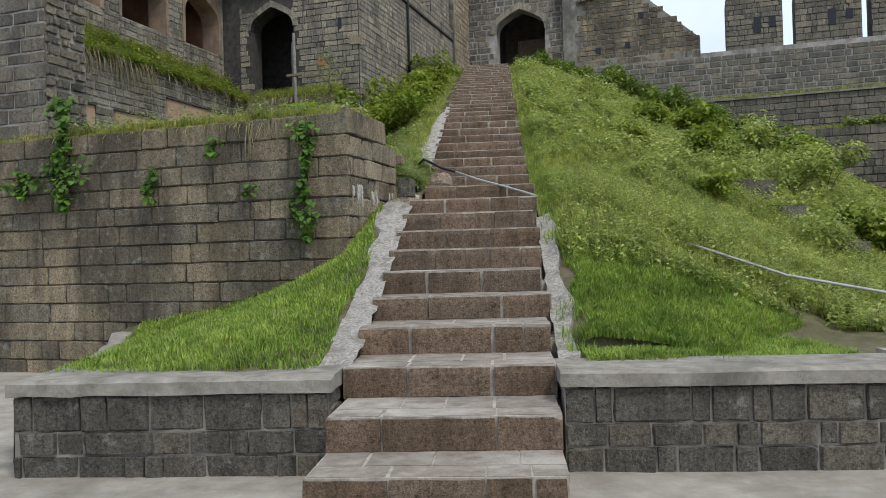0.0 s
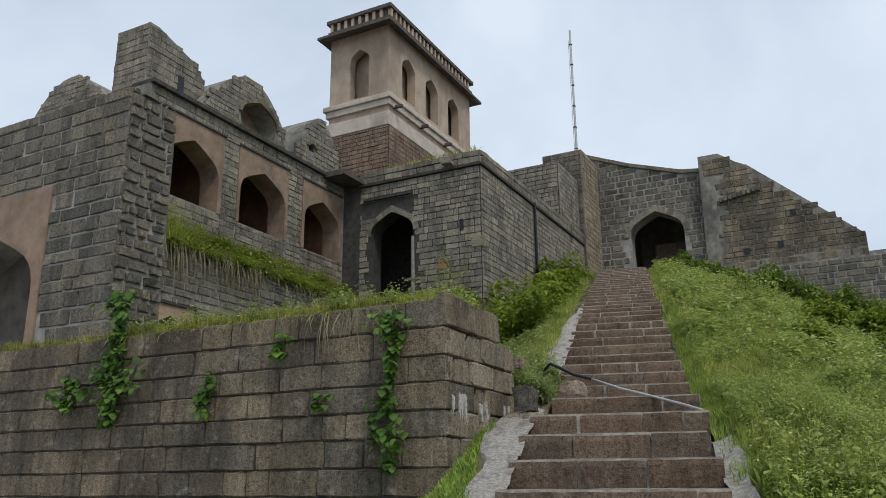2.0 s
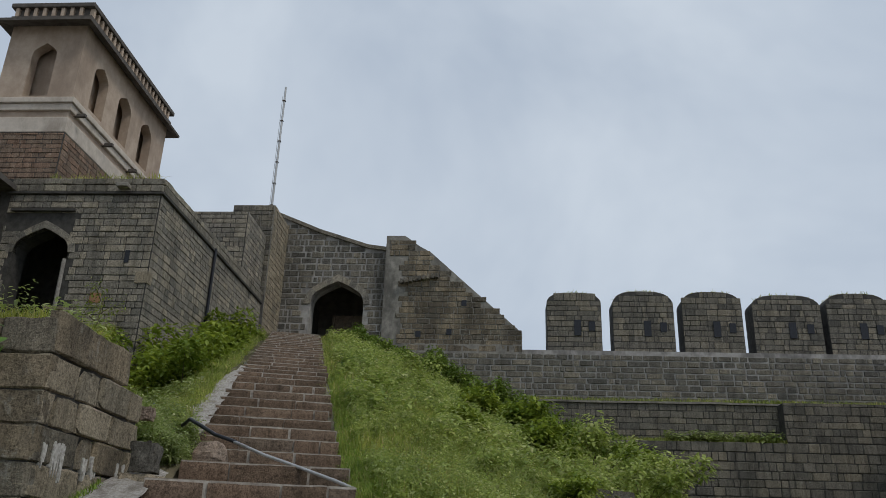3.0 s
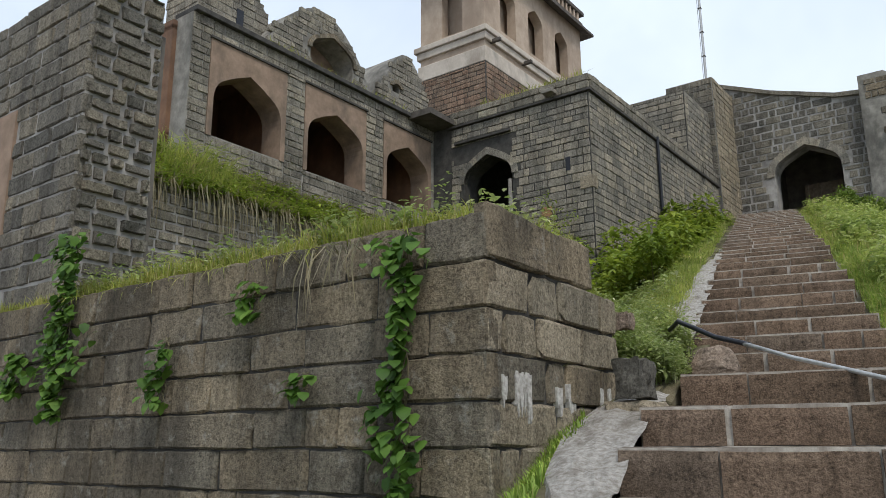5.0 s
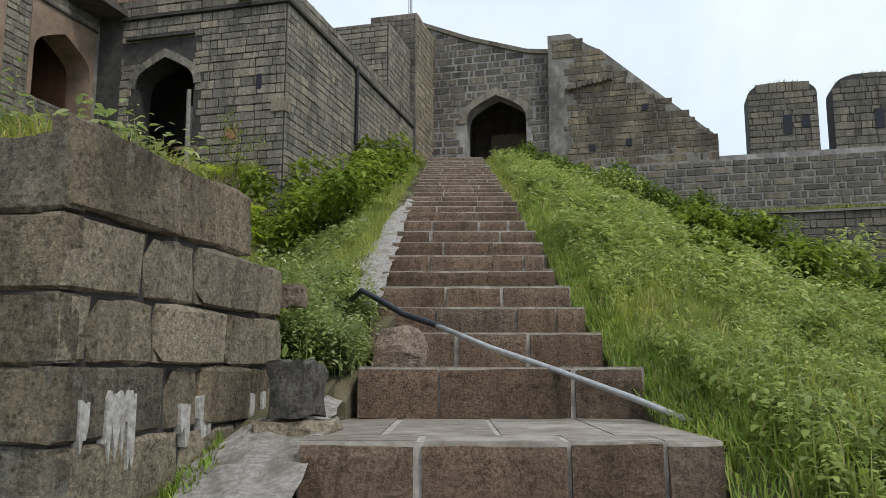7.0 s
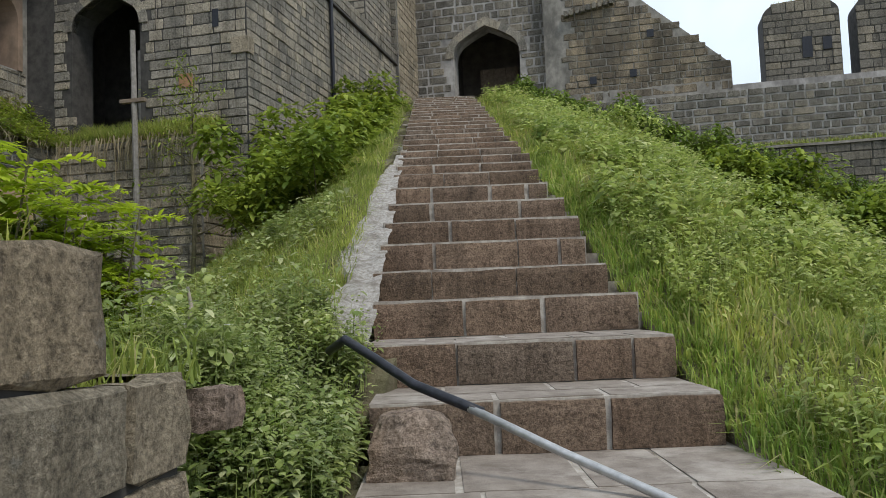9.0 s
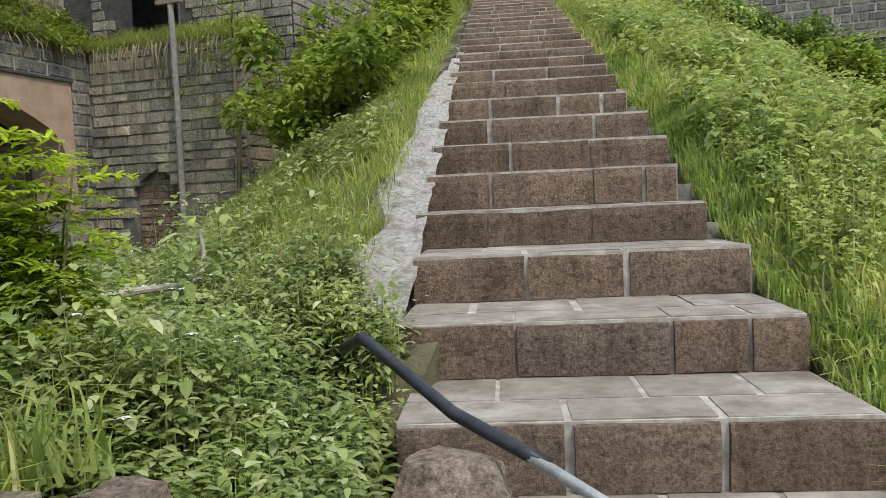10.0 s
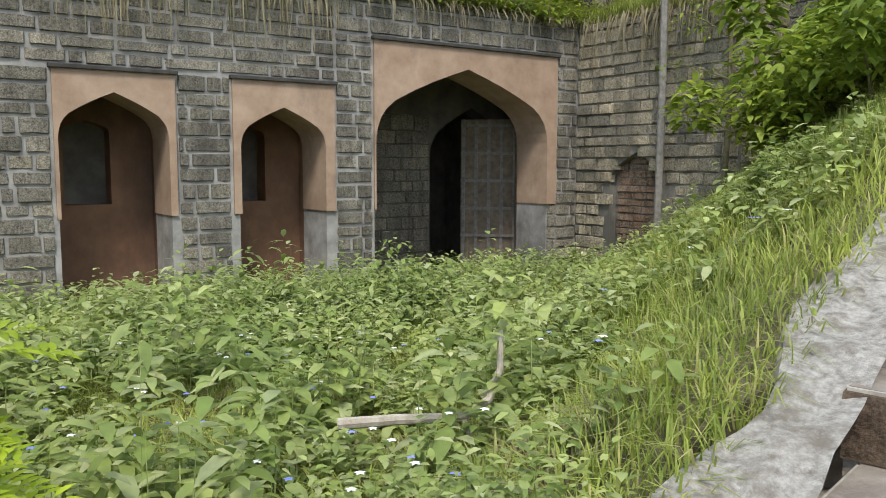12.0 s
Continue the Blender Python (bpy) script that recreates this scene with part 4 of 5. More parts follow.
pil = thing("wall_pilaster", bm, M_MORTAR, "lighter weathered stone corner beside the gate", "wall", kind="structure", m=FORT)
masonry(pil, east(-8.88, 0), M_PALE, 0.2, 0.32, 30.9, 33.0, 8.6, 14.3, proud=0.02, seed=93, singles=200)
masonry(pil, south(0, 30.9), M_DARK, 0.2, 0.32, -10.5, -8.9, 10.4, 14.3, proud=0.02, seed=94, singles=100)

# ---- upper gate ----
GATE = (-6.62, 2.12, 9.55, 11.0, 11.95)
gate_top = lambda u: float(np.interp(u, [-9.3, -7.5, -5.5, -4.0], [14.75, 14.0, 13.35, 13.15]))
bm = bmesh.new()
wall_panel(bm, -9.3, -4.0, 7.0, gate_top, [GATE], 0.7, 33.0)
gate_wall = thing("wall_gate", bm, M_LIGHTJ, "dark stone gate wall with pale pointing and an arch", "wall", kind="structure", m=FORT)
masonry(gate_wall, south(0, 33.0), M_DARK, 0.23, 0.34, -8.9, -4.02, 9.0, 14.8, skip=lambda u, v: in_arch(u, v, GATE, 0.2), top=gate_top, proud=0.02, gap=0.042, rugged=1.3, seed=101)
ri, ro = arch_top(GATE[0], GATE[1], GATE[3], GATE[4]), arch_top(GATE[0], GATE[1] + 0.5, GATE[3], GATE[4] + 0.28)
for i in range(len(ri) - 1):
    bm = bmesh.new()
    prism(bm, [ri[i], ri[i + 1], ro[i + 1], ro[i]], 32.95, 33.3)
    part("voussoir", bm, M_HOUSE, gate_wall)
# gate passage walls carry their shade in a dark colour
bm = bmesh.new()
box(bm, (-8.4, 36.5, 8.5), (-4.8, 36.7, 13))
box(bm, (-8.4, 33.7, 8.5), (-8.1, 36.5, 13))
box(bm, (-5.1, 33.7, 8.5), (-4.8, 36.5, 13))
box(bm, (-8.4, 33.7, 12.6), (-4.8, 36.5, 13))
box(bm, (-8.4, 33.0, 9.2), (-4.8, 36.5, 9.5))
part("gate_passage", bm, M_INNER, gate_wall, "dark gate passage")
bm = bmesh.new()
box(bm, (-7.3, 35.6, 9.5), (-6.0, 35.7, 11.3), 0.01)
for i in range(4):
    box(bm, (-7.25 + i * 0.38, 35.54, 9.5), (-7.17 + i * 0.38, 35.6, 11.3))
thing("gate_door", bm, M_WOOD, "weathered wooden door deep inside the gate passage", "door", m=FORT)
bm = bmesh.new()
prism(bm, [(-9.3, 14.75), (-7.5, 14.0), (-5.5, 13.35), (-4.0, 13.15), (-4.0, 13.3), (-5.5, 13.5), (-7.5, 14.15), (-9.3, 14.9)], 32.9, 33.8)
part("coping", bm, M_DARK, gate_wall, "uneven stone wall head")

# rounded bastion with a sloping wall head
slope_top = lambda u: float(np.interp(u, [-4.85, -4.75, -4.0, -2.95, 0.62], [13.2, 13.8, 13.8, 13.1, 9.85]))
bm = bmesh.new()
wall_panel(bm, -4.3, 0.62, 7.0, 9.4, [], 1.0, 32.7)
pts = [(-4.75, 9.4), (0.62, 9.4), (0.62, 9.85), (-1.2, 11.5), (-2.95, 13.1), (-3.4, 13.35), (-4.0, 13.8), (-4.75, 13.8)]
prism(bm, pts, 32.72, 33.8)
slope_wall = thing("wall_sloping", bm, M_MORTAR, "stone bastion wall with a sloping broken head", "wall", kind="structure", m=FORT)
masonry(slope_wall, south(0, 32.72), M_BROWN, 0.22, 0.36, -4.6, 0.62, 9.1, 13.8, top=lambda u: slope_top(u) - 0.14, proud=0.02, gap=0.02, seed=103, skip=lambda u, v: u < -4.02 and v < 13.0)
for k in range(9):
    bm = bmesh.new()
    box(bm, (-4.1 + k * 0.17, 32.5, 11.75 + 0.03 * k), (-3.98 + k * 0.17, 32.75, 11.93 + 0.03 * k), 0.015)
    part("corbel", bm, M_DARK, slope_wall)
# loopholes are black plates, the shade of the holes painted on
for u, v in ((-3.33, 9.75), (-2.15, 9.85), (-1.6, 11.0)):
    bm = bmesh.new()
    box(bm, (u - 0.1, 32.66, v - 0.11), (u + 0.1, 32.72, v + 0.11))
    part("loophole", bm, M_BLACK, slope_wall, "square loophole, its shade a black plate")

# ---- battlemented terrace walls ----
bm = bmesh.new()
box(bm, (-8.8, 32.35, 5.5), (22, 32.95, 8.95))
box(bm, (-8.8, 32.95, 5.5), (22, 34.0, 9.27))
rampart = thing("wall_rampart", bm, M_LIGHTJ, "long rampart wall of dark stone with pale pointing", "wall", kind="structure", m=FORT)
masonry(rampart, south(0, 32.35), M_DARK, 0.21, 0.40, -7.6, 16, 7.2, 8.97, proud=0.02, gap=0.036, rugged=1.2, seed=111, near=lambda b: abs(b[0] - 3))
bm = bmesh.new()
box(bm, (0.5, 31.9, 5.0), (16, 32.35, 7.14))
ledge = thing("wall_ledge", bm, M_DARKJ, "stone ledge wall below the rampart", "wall", kind="structure", m=FORT)
masonry(ledge, south(0, 31.9), M_DARK, 0.22, 0.4, 0.5, 16, 5.6, 7.12, proud=0.015, seed=112, near=lambda b: abs(b[0] - 5))
bm = bmesh.new()
box(bm, (0.5, 31.82, 7.12), (16, 32.34, 7.19))
bmesh.ops.subdivide_edges(bm, edges=bm.edges[:], cuts=20, use_grid_fill=True)
for v in bm.verts:
    v.co.z += 0.03 * noise.noise(v.co * 2.0)
part("coping", bm, M_COPING, ledge, "pale worn ledge top")
bm = bmesh.new()
box(bm, (9.4, 31.25, 5.5), (16, 31.8, 7.1))
block_wall = thing("wall_block", bm, M_DARKJ, "raised dark stone block on the terrace below the rampart", "wall", kind="structure", m=FORT)
masonry(block_wall, south(0, 31.25), M_DARK, 0.25, 0.42, 9.4, 16, 5.78, 7.12, proud=0.02, seed=114)
bm = bmesh.new()
box(bm, (2.75, 31.2, -0.5), (16, 31.9, 5.74))
tier = thing("wall_tier", bm, M_DARKJ, "dark mossy retaining wall under the rampart", "wall", kind="structure", m=FORT)
masonry(tier, south(0, 31.2), M_DARK, 0.26, 0.45, 2.75, 16, 0.5, 5.76, proud=0.02, gap=0.02, seed=113, near=lambda b: abs(b[0] - 5) - b[1])


CAPS = []


def merlon(e0, e1, seed, n=33.0):
    w, c = e1 - e0, (e0 + e1) / 2
    r = random.Random(seed)
    sh, tp = 11.15 + r.uniform(-0.06, 0.06), 11.62 + r.uniform(-0.1, 0.1)
    CAPS.append((c, w, sh, tp))
    pts = [(-w / 2, 9.2), (w / 2, 9.2)] + [(w / 2 * math.cos(a) ** 0.6 if math.cos(a) > 0 else -w / 2 * (-math.cos(a)) ** 0.6, sh + (tp - sh) * math.sin(a)) for a in (math.pi * i / 14 for i in range(15))]
    bm = bmesh.new()
    prism(bm, pts, 0, 0.9)
    m = south(c, n)
    ob = thing("merlon", bm, M_DARKJ, "round-topped mossy stone merlon with loopholes", "merlon", group="merlons on the rampart", m=m)
    masonry(ob, m, M_DARK, 0.22, 0.36, -w / 2, w / 2, 9.2, tp, top=lambda u: sh + (tp - sh) * math.sqrt(max(0, 1 - (2 * u / w) ** 2)) - 0.05, proud=0.015, seed=seed, singles=60)
    # loophole shade painted as black plates set on the merlon face
    for u, wide, tall, zc in ((w * 0.06, 0.13, 0.34, 10.2), (w * 0.32, 0.12, 0.2, 10.25)):
        b2 = bmesh.new()
        box(b2, (u - wide, -0.05, zc - tall), (u + wide, 0.02, zc + tall * 0.8))
        part("loophole", b2, M_BLACK, ob, "loophole slit, its shade a black plate")
    b2 = bmesh.new()
    prism(b2, [(x * 0.98, z + 0.03) for x, z in pts[3:-1]], 0.03, 0.87)
    part("moss_cap", b2, M_SOIL, ob, "mossy grassed cap")
    return ob


for k, (a, b) in enumerate(((1.58, 3.65), (4.08, 6.38), (6.7, 8.93), (9.31, 11.83), (12.05, 14.3), (14.8, 17.0), (17.4, 19.6))):
    merlon(a, b, 120 + k)

bm = bmesh.new()
box(bm, (14.0, 4.0, -0.5), (15.2, 31.2, 7.75))
side_wall = thing("wall_side", bm, M_MORTAR, "tall pale-stained enclosure wall with a heavy cornice", "wall", kind="structure", m=FORT)
mw = FORT @ Matrix.Translation((14.0, 0, 0)) @ Matrix.Rotation(radians(-90), 4, "Z")
masonry(side_wall, mw, M_PALE, 0.27, 0.55, -31.2, -16, 3.5, 7.2, proud=0.02, seed=131)
bm = bmesh.new()
box(bm, (13.75, 4.0, 7.25), (15.3, 31.2, 7.8), 0.06)
part("cornice", bm, M_DARK, side_wall, "heavy dark overhanging cornice")
for k in range(14):
    bm = bmesh.new()
    c = 30.3 - k * 1.15
    prism(bm, [(-0.45, 7.8), (0.45, 7.8), (0.45, 8.55), (0.3, 8.85), (0.0, 9.05), (-0.3, 8.85), (-0.45, 8.55)], -0.3, 0.3)
    thing("small_merlon", bm, M_DARK, "small pointed dark merlon on the side wall", "merlon", group="merlons on the side wall", m=FORT @ Matrix.Translation((14.5, c, 0)) @ Matrix.Rotation(radians(-90), 4, "Z"))

# ---- tower pavilion ----
tower = anchor("tower_pavilion", "cream plastered pavilion tower with arched niches and eaves", "tower", m=FORT)
TE0, TE1, TN0, TN1 = -16.95, -14.3, 25.1, 32.1
bm = bmesh.new()
box(bm, (TE0 - 0.05, TN0 - 0.05, 10.0), (TE1 + 0.05, TN1 + 0.05, 14.2))
base = part("stone_base", bm, M_DARKJ, tower, "reddish coursed stone base")
bm = bmesh.new()
TW_S = [(-15.6, 0.85, 15.6, 17.15, 17.66)]
TW_E = [(26.6, 1.0, 15.75, 17.1, 17.6), (28.5, 1.05, 15.75, 17.1, 17.6), (30.45, 1.0, 15.75, 17.1, 17.6)]
wall_panel(bm, TE0, TE1, 14.2, 18.4, TW_S, 0.35, TN0)
part("south_face", bm, M_CREAM, tower)
bm = bmesh.new()
wall_panel(bm, TN0 + 0.35, TN1, 14.2, 18.4, TW_E, 0.35, 0.0)
part("east_face", bm, M_CREAM, tower, m=Matrix.Translation((TE1, 0, 0)) @ Matrix.Rotation(radians(90), 4, "Z"))
bm = bmesh.new()
box(bm, (TE0, TN1 - 0.3, 14.2), (TE1 - 0.35, TN1, 18.4))
box(bm, (TE0, TN0 + 0.35, 14.2), (TE0 + 0.3, TN1 - 0.3, 18.4))
box(bm, (TE0 + 0.3, TN0 + 0.55, 14.2), (TE1 - 0.55, TN1 - 0.3, 18.4))
part("inner_face", bm, M_CREAM, tower)
for (lo, hi, lab) in (((TE0 - 0.18, TN0 - 0.18, 15.25), (TE1 + 0.18, TN1 + 0.18, 15.45), "upper moulding"), ((TE0 - 0.10, TN0 - 0.10, 15.0), (TE1 + 0.10, TN1 + 0.10, 15.25), "lower moulding"), ((TE0 - 0.07, TN0 - 0.07, 14.2), (TE1 + 0.07, TN1 + 0.07, 14.75), "pale band")):
    bm = bmesh.new()
    box(bm, lo, hi, 0.03)
    part("moulding", bm, M_TRIM, tower, "pale plaster " + lab)
bm = bmesh.new()
lo = [(TE0 - 0.25, TN0 - 0.6), (TE1 + 0.4, TN0 - 0.6), (TE1 + 0.4, TN1 + 0.45), (TE0 - 0.25, TN1 + 0.45)]
hi = [(TE0 - 0.02, TN0 - 0.02), (TE1 + 0.02, TN0 - 0.02), (TE1 + 0.02, TN1 + 0.02), (TE0 - 0.02, TN1 + 0.02)]
va = [bm.verts.new((x, y, 18.18)) for x, y in lo]
vb = [bm.verts.new((x, y, 18.28)) for x, y in lo]
vc = [bm.verts.new((x, y, 18.62)) for x, y in hi]
vd = [bm.verts.new((x, y, 18.35)) for x, y in hi]
for A, B in ((va, vb), (vb, vc), (vd, va)):
    for i in range(4):
        bm.faces.new([A[i], A[(i + 1) % 4], B[(i + 1) % 4], B[i]])
bm.faces.new(vc)
part("eave", bm, M_ROOF, tower, "dark sloping eave")
bm = bmesh.new()
box(bm, (TE0 - 0.1, TN0 - 0.1, 18.55), (TE1 + 0.1, TN1 + 0.1, 18.72))
box(bm, (TE0 - 0.16, TN0 - 0.16, 19.05), (TE1 + 0.16, TN1 + 0.16, 19.22), 0.03)
part("parapet", bm, M_ROOF, tower, "dark parapet")
for i in range(8):
    bm = bmesh.new()
    box(bm, (TE0 + i * 0.325, TN0 - 0.1, 18.72), (TE0 + 0.12 + i * 0.325, TN0 + 0.05, 19.05))
    part("dentil", bm, M_CREAM, tower)
for i in range(22):
    bm = bmesh.new()
    box(bm, (TE1 - 0.05, TN0 + i * 0.318, 18.72), (TE1 + 0.1, TN0 + 0.12 + i * 0.318, 19.05))
    part("dentil", bm, M_CREAM, tower)
bm = bmesh.new()
box(bm, (TE0, TN0, 18.7), (TE1 - 0.06, TN1, 19.06))
part("parapet_core", bm, M_ROOF, tower)
for n in (25.4, 27.4, 29.4):
    bm = bmesh.new()
    box(bm, (TE1, n, 14.98), (TE1 + 0.4, n + 0.12, 15.1), 0.02)
    part("drain_spout", bm, M_ROOF, tower)
WALLS.append((base, south(0, TN0 - 0.05), lay(TE0 - 0.05, TE1 + 0.05, 10.3, 14.18, 0.18, 0.34, seed=141), M_BRICKY, 0.015, 1.0, 150, lambda b: -b[1]))
WALLS.append((base, east(TE1 + 0.05, 0), lay(TN0, TN1, 10.6, 14.18, 0.18, 0.34, seed=142), M_BRICKY, 0.015, 1.0, 100, lambda b: -b[1]))

# flagpole on the wall head
bm = bmesh.new()
box(bm, (-13.0, 33.2, 9.0), (-9.0, 38.0, 10.4))
thing("roof_behind_gate", bm, M_ROOF, "flat roof behind the gate wall", "roof", kind="structure", m=FORT)
pole = anchor("flagpole", "tall thin metal mast standing on the wall head", "pole", m=FORT @ Matrix.Translation((-10.62, 36.0, 10.4)))
bm = bmesh.new()
tube(bm, [(0, 0, 0), (0, 0, 12.5)], 0.065, 0.05, 8)
part("shaft", bm, M_PIPE, pole)
for i in range(8):
    bm = bmesh.new()
    box(bm, (-0.07, -0.07, 4.0 + i * 1.1), (0.07, 0.07, 4.04 + i * 1.1), 0.01)
    part("clamp", bm, M_IRON, pole)
bm = bmesh.new()
tube(bm, [(-0.1, 0, 3.0), (-0.1, 0, 12.0)], 0.012, 0.012, 6)
part("halyard", bm, M_PIPE, pole, "thin halyard wire")

# ---- loose things on the stairs ----
bm = bmesh.new()
rb = random.Random(4)
for p in ((-0.5, -0.4, -0.48), (0.42, -0.46, -0.48), (0.5, 0.3, -0.48), (-0.42, 0.45, -0.48), (-0.46, -0.42, -0.05), (0.50, -0.36, 0.02), (0.40, 0.35, 0.2), (-0.36, 0.4, 0.25), (-0.26, -0.30, 0.40), (0.16, -0.26, 0.47), (0.34, 0.02, 0.36), (-0.1, 0.3, 0.44), (0.05, -0.5, 0.05), (-0.34, 0.0, 0.42)):
    bm.verts.new(p)
bmesh.ops.convex_hull(bm, input=bm.verts[:])
bmesh.ops.subdivide_edges(bm, edges=bm.edges[:], cuts=5, use_grid_fill=True)
bmesh.ops.triangulate(bm, faces=bm.faces[:])
for v in bm.verts:
    v.co += noise.noise_vector(v.co * 3.0) * 0.05 + noise.noise_vector(v.co * 9) * 0.02
thing("boulder", bm, M_ROCK, "angular tan boulder with an orange stain lying on a step", "rock", m=Matrix.Translation((-0.41, 12.08, 2.672)) @ Matrix.Diagonal((0.36, 0.32, 0.28, 1)))
pipe = anchor("water_pipe", "long grey pipe with a black hose end lying across the steps", "pipe")
bm = bmesh.new()
tube(bm, [(-0.196, 12.01, 2.813), (0.15, 11.76, 2.66), (0.42, 11.52, 2.558), (0.85, 11.1, 2.385), (2.0, 10.0, 1.86), (2.9, 9.2, 1.49), (3.6, 8.6, 1.18), (4.7, 7.95, 0.93), (5.8, 7.3, 0.72)], 0.017, sides=10)
part("pipe", bm, M_PIPE, pipe, "dull grey galvanised pipe", smooth=True)
bm = bmesh.new()
tube(bm, [(-0.80, 12.56, 3.02), (-0.71, 12.44, 3.075), (-0.58, 12.32, 3.0), (-0.40, 12.16, 2.89), (-0.196, 12.01, 2.815), (-0.13, 11.978, 2.788)], 0.021, sides=10)
part("hose", bm, M_BLACK, pipe, "black rubber hose", smooth=True)
stone_r = random.Random(9)
for (e, n, z, s, mat, lab) in ((-3.27, 9.97, 2.44, (0.17, 0.2, 0.24), M_DARK, "dark squared stone block fallen beside the bastion"),
                               (-3.3, 10.05, 2.18, (0.36, 0.34, 0.24), M_PALE, "pale squared stone under the dark block"),
                               (-3.66, 10.72, 2.93, (0.13, 0.12, 0.12), M_ROCK, "tan rubble stone at the bastion end")):
    b = rough_box((-0.5, -0.5, -0.5), (0.5, 0.5, 0.5), 5, 0.13, stone_r.uniform(0, 9), 2.5)
    thing("loose_stone", b, mat, lab, "stone", m=FORT @ Matrix.Translation((e, n, z)) @ Matrix.Rotation(stone_r.uniform(-0.4, 0.4), 4, "Z") @ Matrix.Diagonal((*s, 1)))
bm = bmesh.new()
tube(bm, [(0, 0, 0), (0.02, 0, 2.6), (-0.02, 0.01, 5.3)], 0.055, 0.045, 8)
post = anchor("lean_post", "tall bleached wooden post with a cross piece in the weeds", "post", m=FORT @ Matrix.Translation((-10.45, 20.22, 2.75)))
part("shaft", bm, M_POST, post)
bm = bmesh.new()
box(bm, (-0.25, -0.05, 4.05), (0.22, 0.03, 4.12), 0.01)
part("cross_piece", bm, M_WOOD, post)
bm = bmesh.new()
tube(bm, [(-2.42, 14.0, 3.08), (-2.25, 14.15, 3.10), (-2.08, 14.35, 3.10), (-2.03, 14.45, 3.16), (-2.04, 14.53, 3.27), (-2.08, 14.58, 3.41)], 0.024, 0.012, 8)
tube(bm, [(-2.08, 14.35, 3.1), (-1.98, 14.30, 3.0), (-1.9, 14.22, 2.85)], 0.012, 0.006, 6)
thing("dead_branch", bm, M_TWIG, "pale curved dead branch lying in the weeds", "branch")
for (x, y, s) in ((5.6, 16.5, 0.9), (5.9, 15.4, 0.7), (6.6, 14.2, 0.6)):
    b = rough_box((-0.5, -0.5, -0.5), (0.5, 0.5, 0.5), 4, 0.05, x, 2.0)
    thing("fallen_block", b, M_DARK, "dark squared block half sunk in the grass", "stone", m=Matrix.Translation((x, y, z_east(x, y) + 0.1 * s)) @ Matrix.Rotation(0.4, 4, "Z") @ Matrix.Diagonal((s, 0.6 * s, 0.45 * s, 1)))

# peeling whitewash marks on the bastion end
for k, (n, z, w, h) in enumerate(((9.0, 2.13, 0.05, 0.22), (9.2, 2.12, 0.17, 0.30), (9.62, 2.10, 0.07, 0.2), (9.78, 2.11, 0.12, 0.26), (10.2, 2.14, 0.05, 0.2), (10.32, 2.12, 0.04, 0.22))):
    bm = bmesh.new()
    r = random.Random(k)
    cols = max(4, int(w / 0.012))
    pts = [(-w / 2 + w * i / cols, h / 2 * r.uniform(0.75, 1.0)) for i in range(cols + 1)] + [(w / 2 - w * i / cols, h / 2 * r.choice((-1.0, -0.8, -0.3, 0.2)) * r.uniform(0.7, 1.0)) for i in range(cols + 1)]
    prism(bm, pts, 0, 0.05)
    ob = thing("whitewash_mark", bm, M_WHITE, "peeling white paint mark on the bastion stone", "mark", group="paint marks", m=east(-3.605, n) @ Matrix.Translation((0, 0, z + 0.19)))

# ---- plants ----
def fast_mesh(name, verts, tris, mat):
    me = bpy.data.meshes.new(name)
    verts = np.ascontiguousarray(verts, dtype=np.float32)
    tris = np.ascontiguousarray(tris, dtype=np.int32)
    me.vertices.add(len(verts))
    me.vertices.foreach_set("co", verts.ravel())
    me.loops.add(tris.size)
    me.loops.foreach_set("vertex_index", tris.ravel())
    me.polygons.add(len(tris))
    me.polygons.foreach_set("loop_start", np.arange(0, tris.size, 3, dtype=np.int32))
    me.update(calc_edges=True)
    me.materials.append(mat)
    return me


def spots(n, xr, yr, keep, zf):
    out = []
    while len(out) < n:
        xs, ys = rng.uniform(*xr, 4096), rng.uniform(*yr, 4096)
        out.extend((x, y, zf(x, y)) for x, y in zip(xs, ys) if keep(x, y))
    return np.array(out[:n])


def blade_arrays(p, h, w, lean, az=None):
    n = len(p)
    az = rng.uniform(0, 2 * np.pi, n) if az is None else az
    side = np.stack([np.cos(az), np.sin(az), np.zeros(n)], 1)
    fwd = np.stack([-np.sin(az), np.cos(az), np.zeros(n)], 1)
    up = np.array([0, 0, 1.0])
    h, w, lean = (np.broadcast_to(a, n)[:, None] for a in (h, w, lean))
    p = p - up * 0.02
    mid = p + up * h * 0.6 + fwd * h * lean * 0.35
    tip = p + up * h * (1.0 - 0.35 * np.abs(lean)) + fwd * h * lean * 1.1
    v = np.stack([p - side * w, p + side * w, mid + side * w * 0.75, mid - side * w * 0.75, tip], 1).reshape(-1, 3)
    t = (np.arange(n)[:, None, None] * 5 + np.array([[0, 1, 2], [0, 2, 3], [3, 2, 4]])).reshape(-1, 3)
    return v, t


def grass(name, p, hr, w, mat, label, lean=0.6):
    n = len(p)
    clump = np.array([0.65 + 0.7 * (0.5 + 0.5 * noise.noise(Vector((q[0] * 1.7, q[1] * 1.7, 5)))) for q in p])
    v, t = blade_arrays(p, rng.uniform(*hr, n) * clump, w * rng.uniform(0.6, 1.3, n), rng.uniform(0.1, lean * 1.5, n))
    ob = new(name, fast_mesh(name, v, t, mat))
    return tagged(ob, label, "grass", kind="stuff")


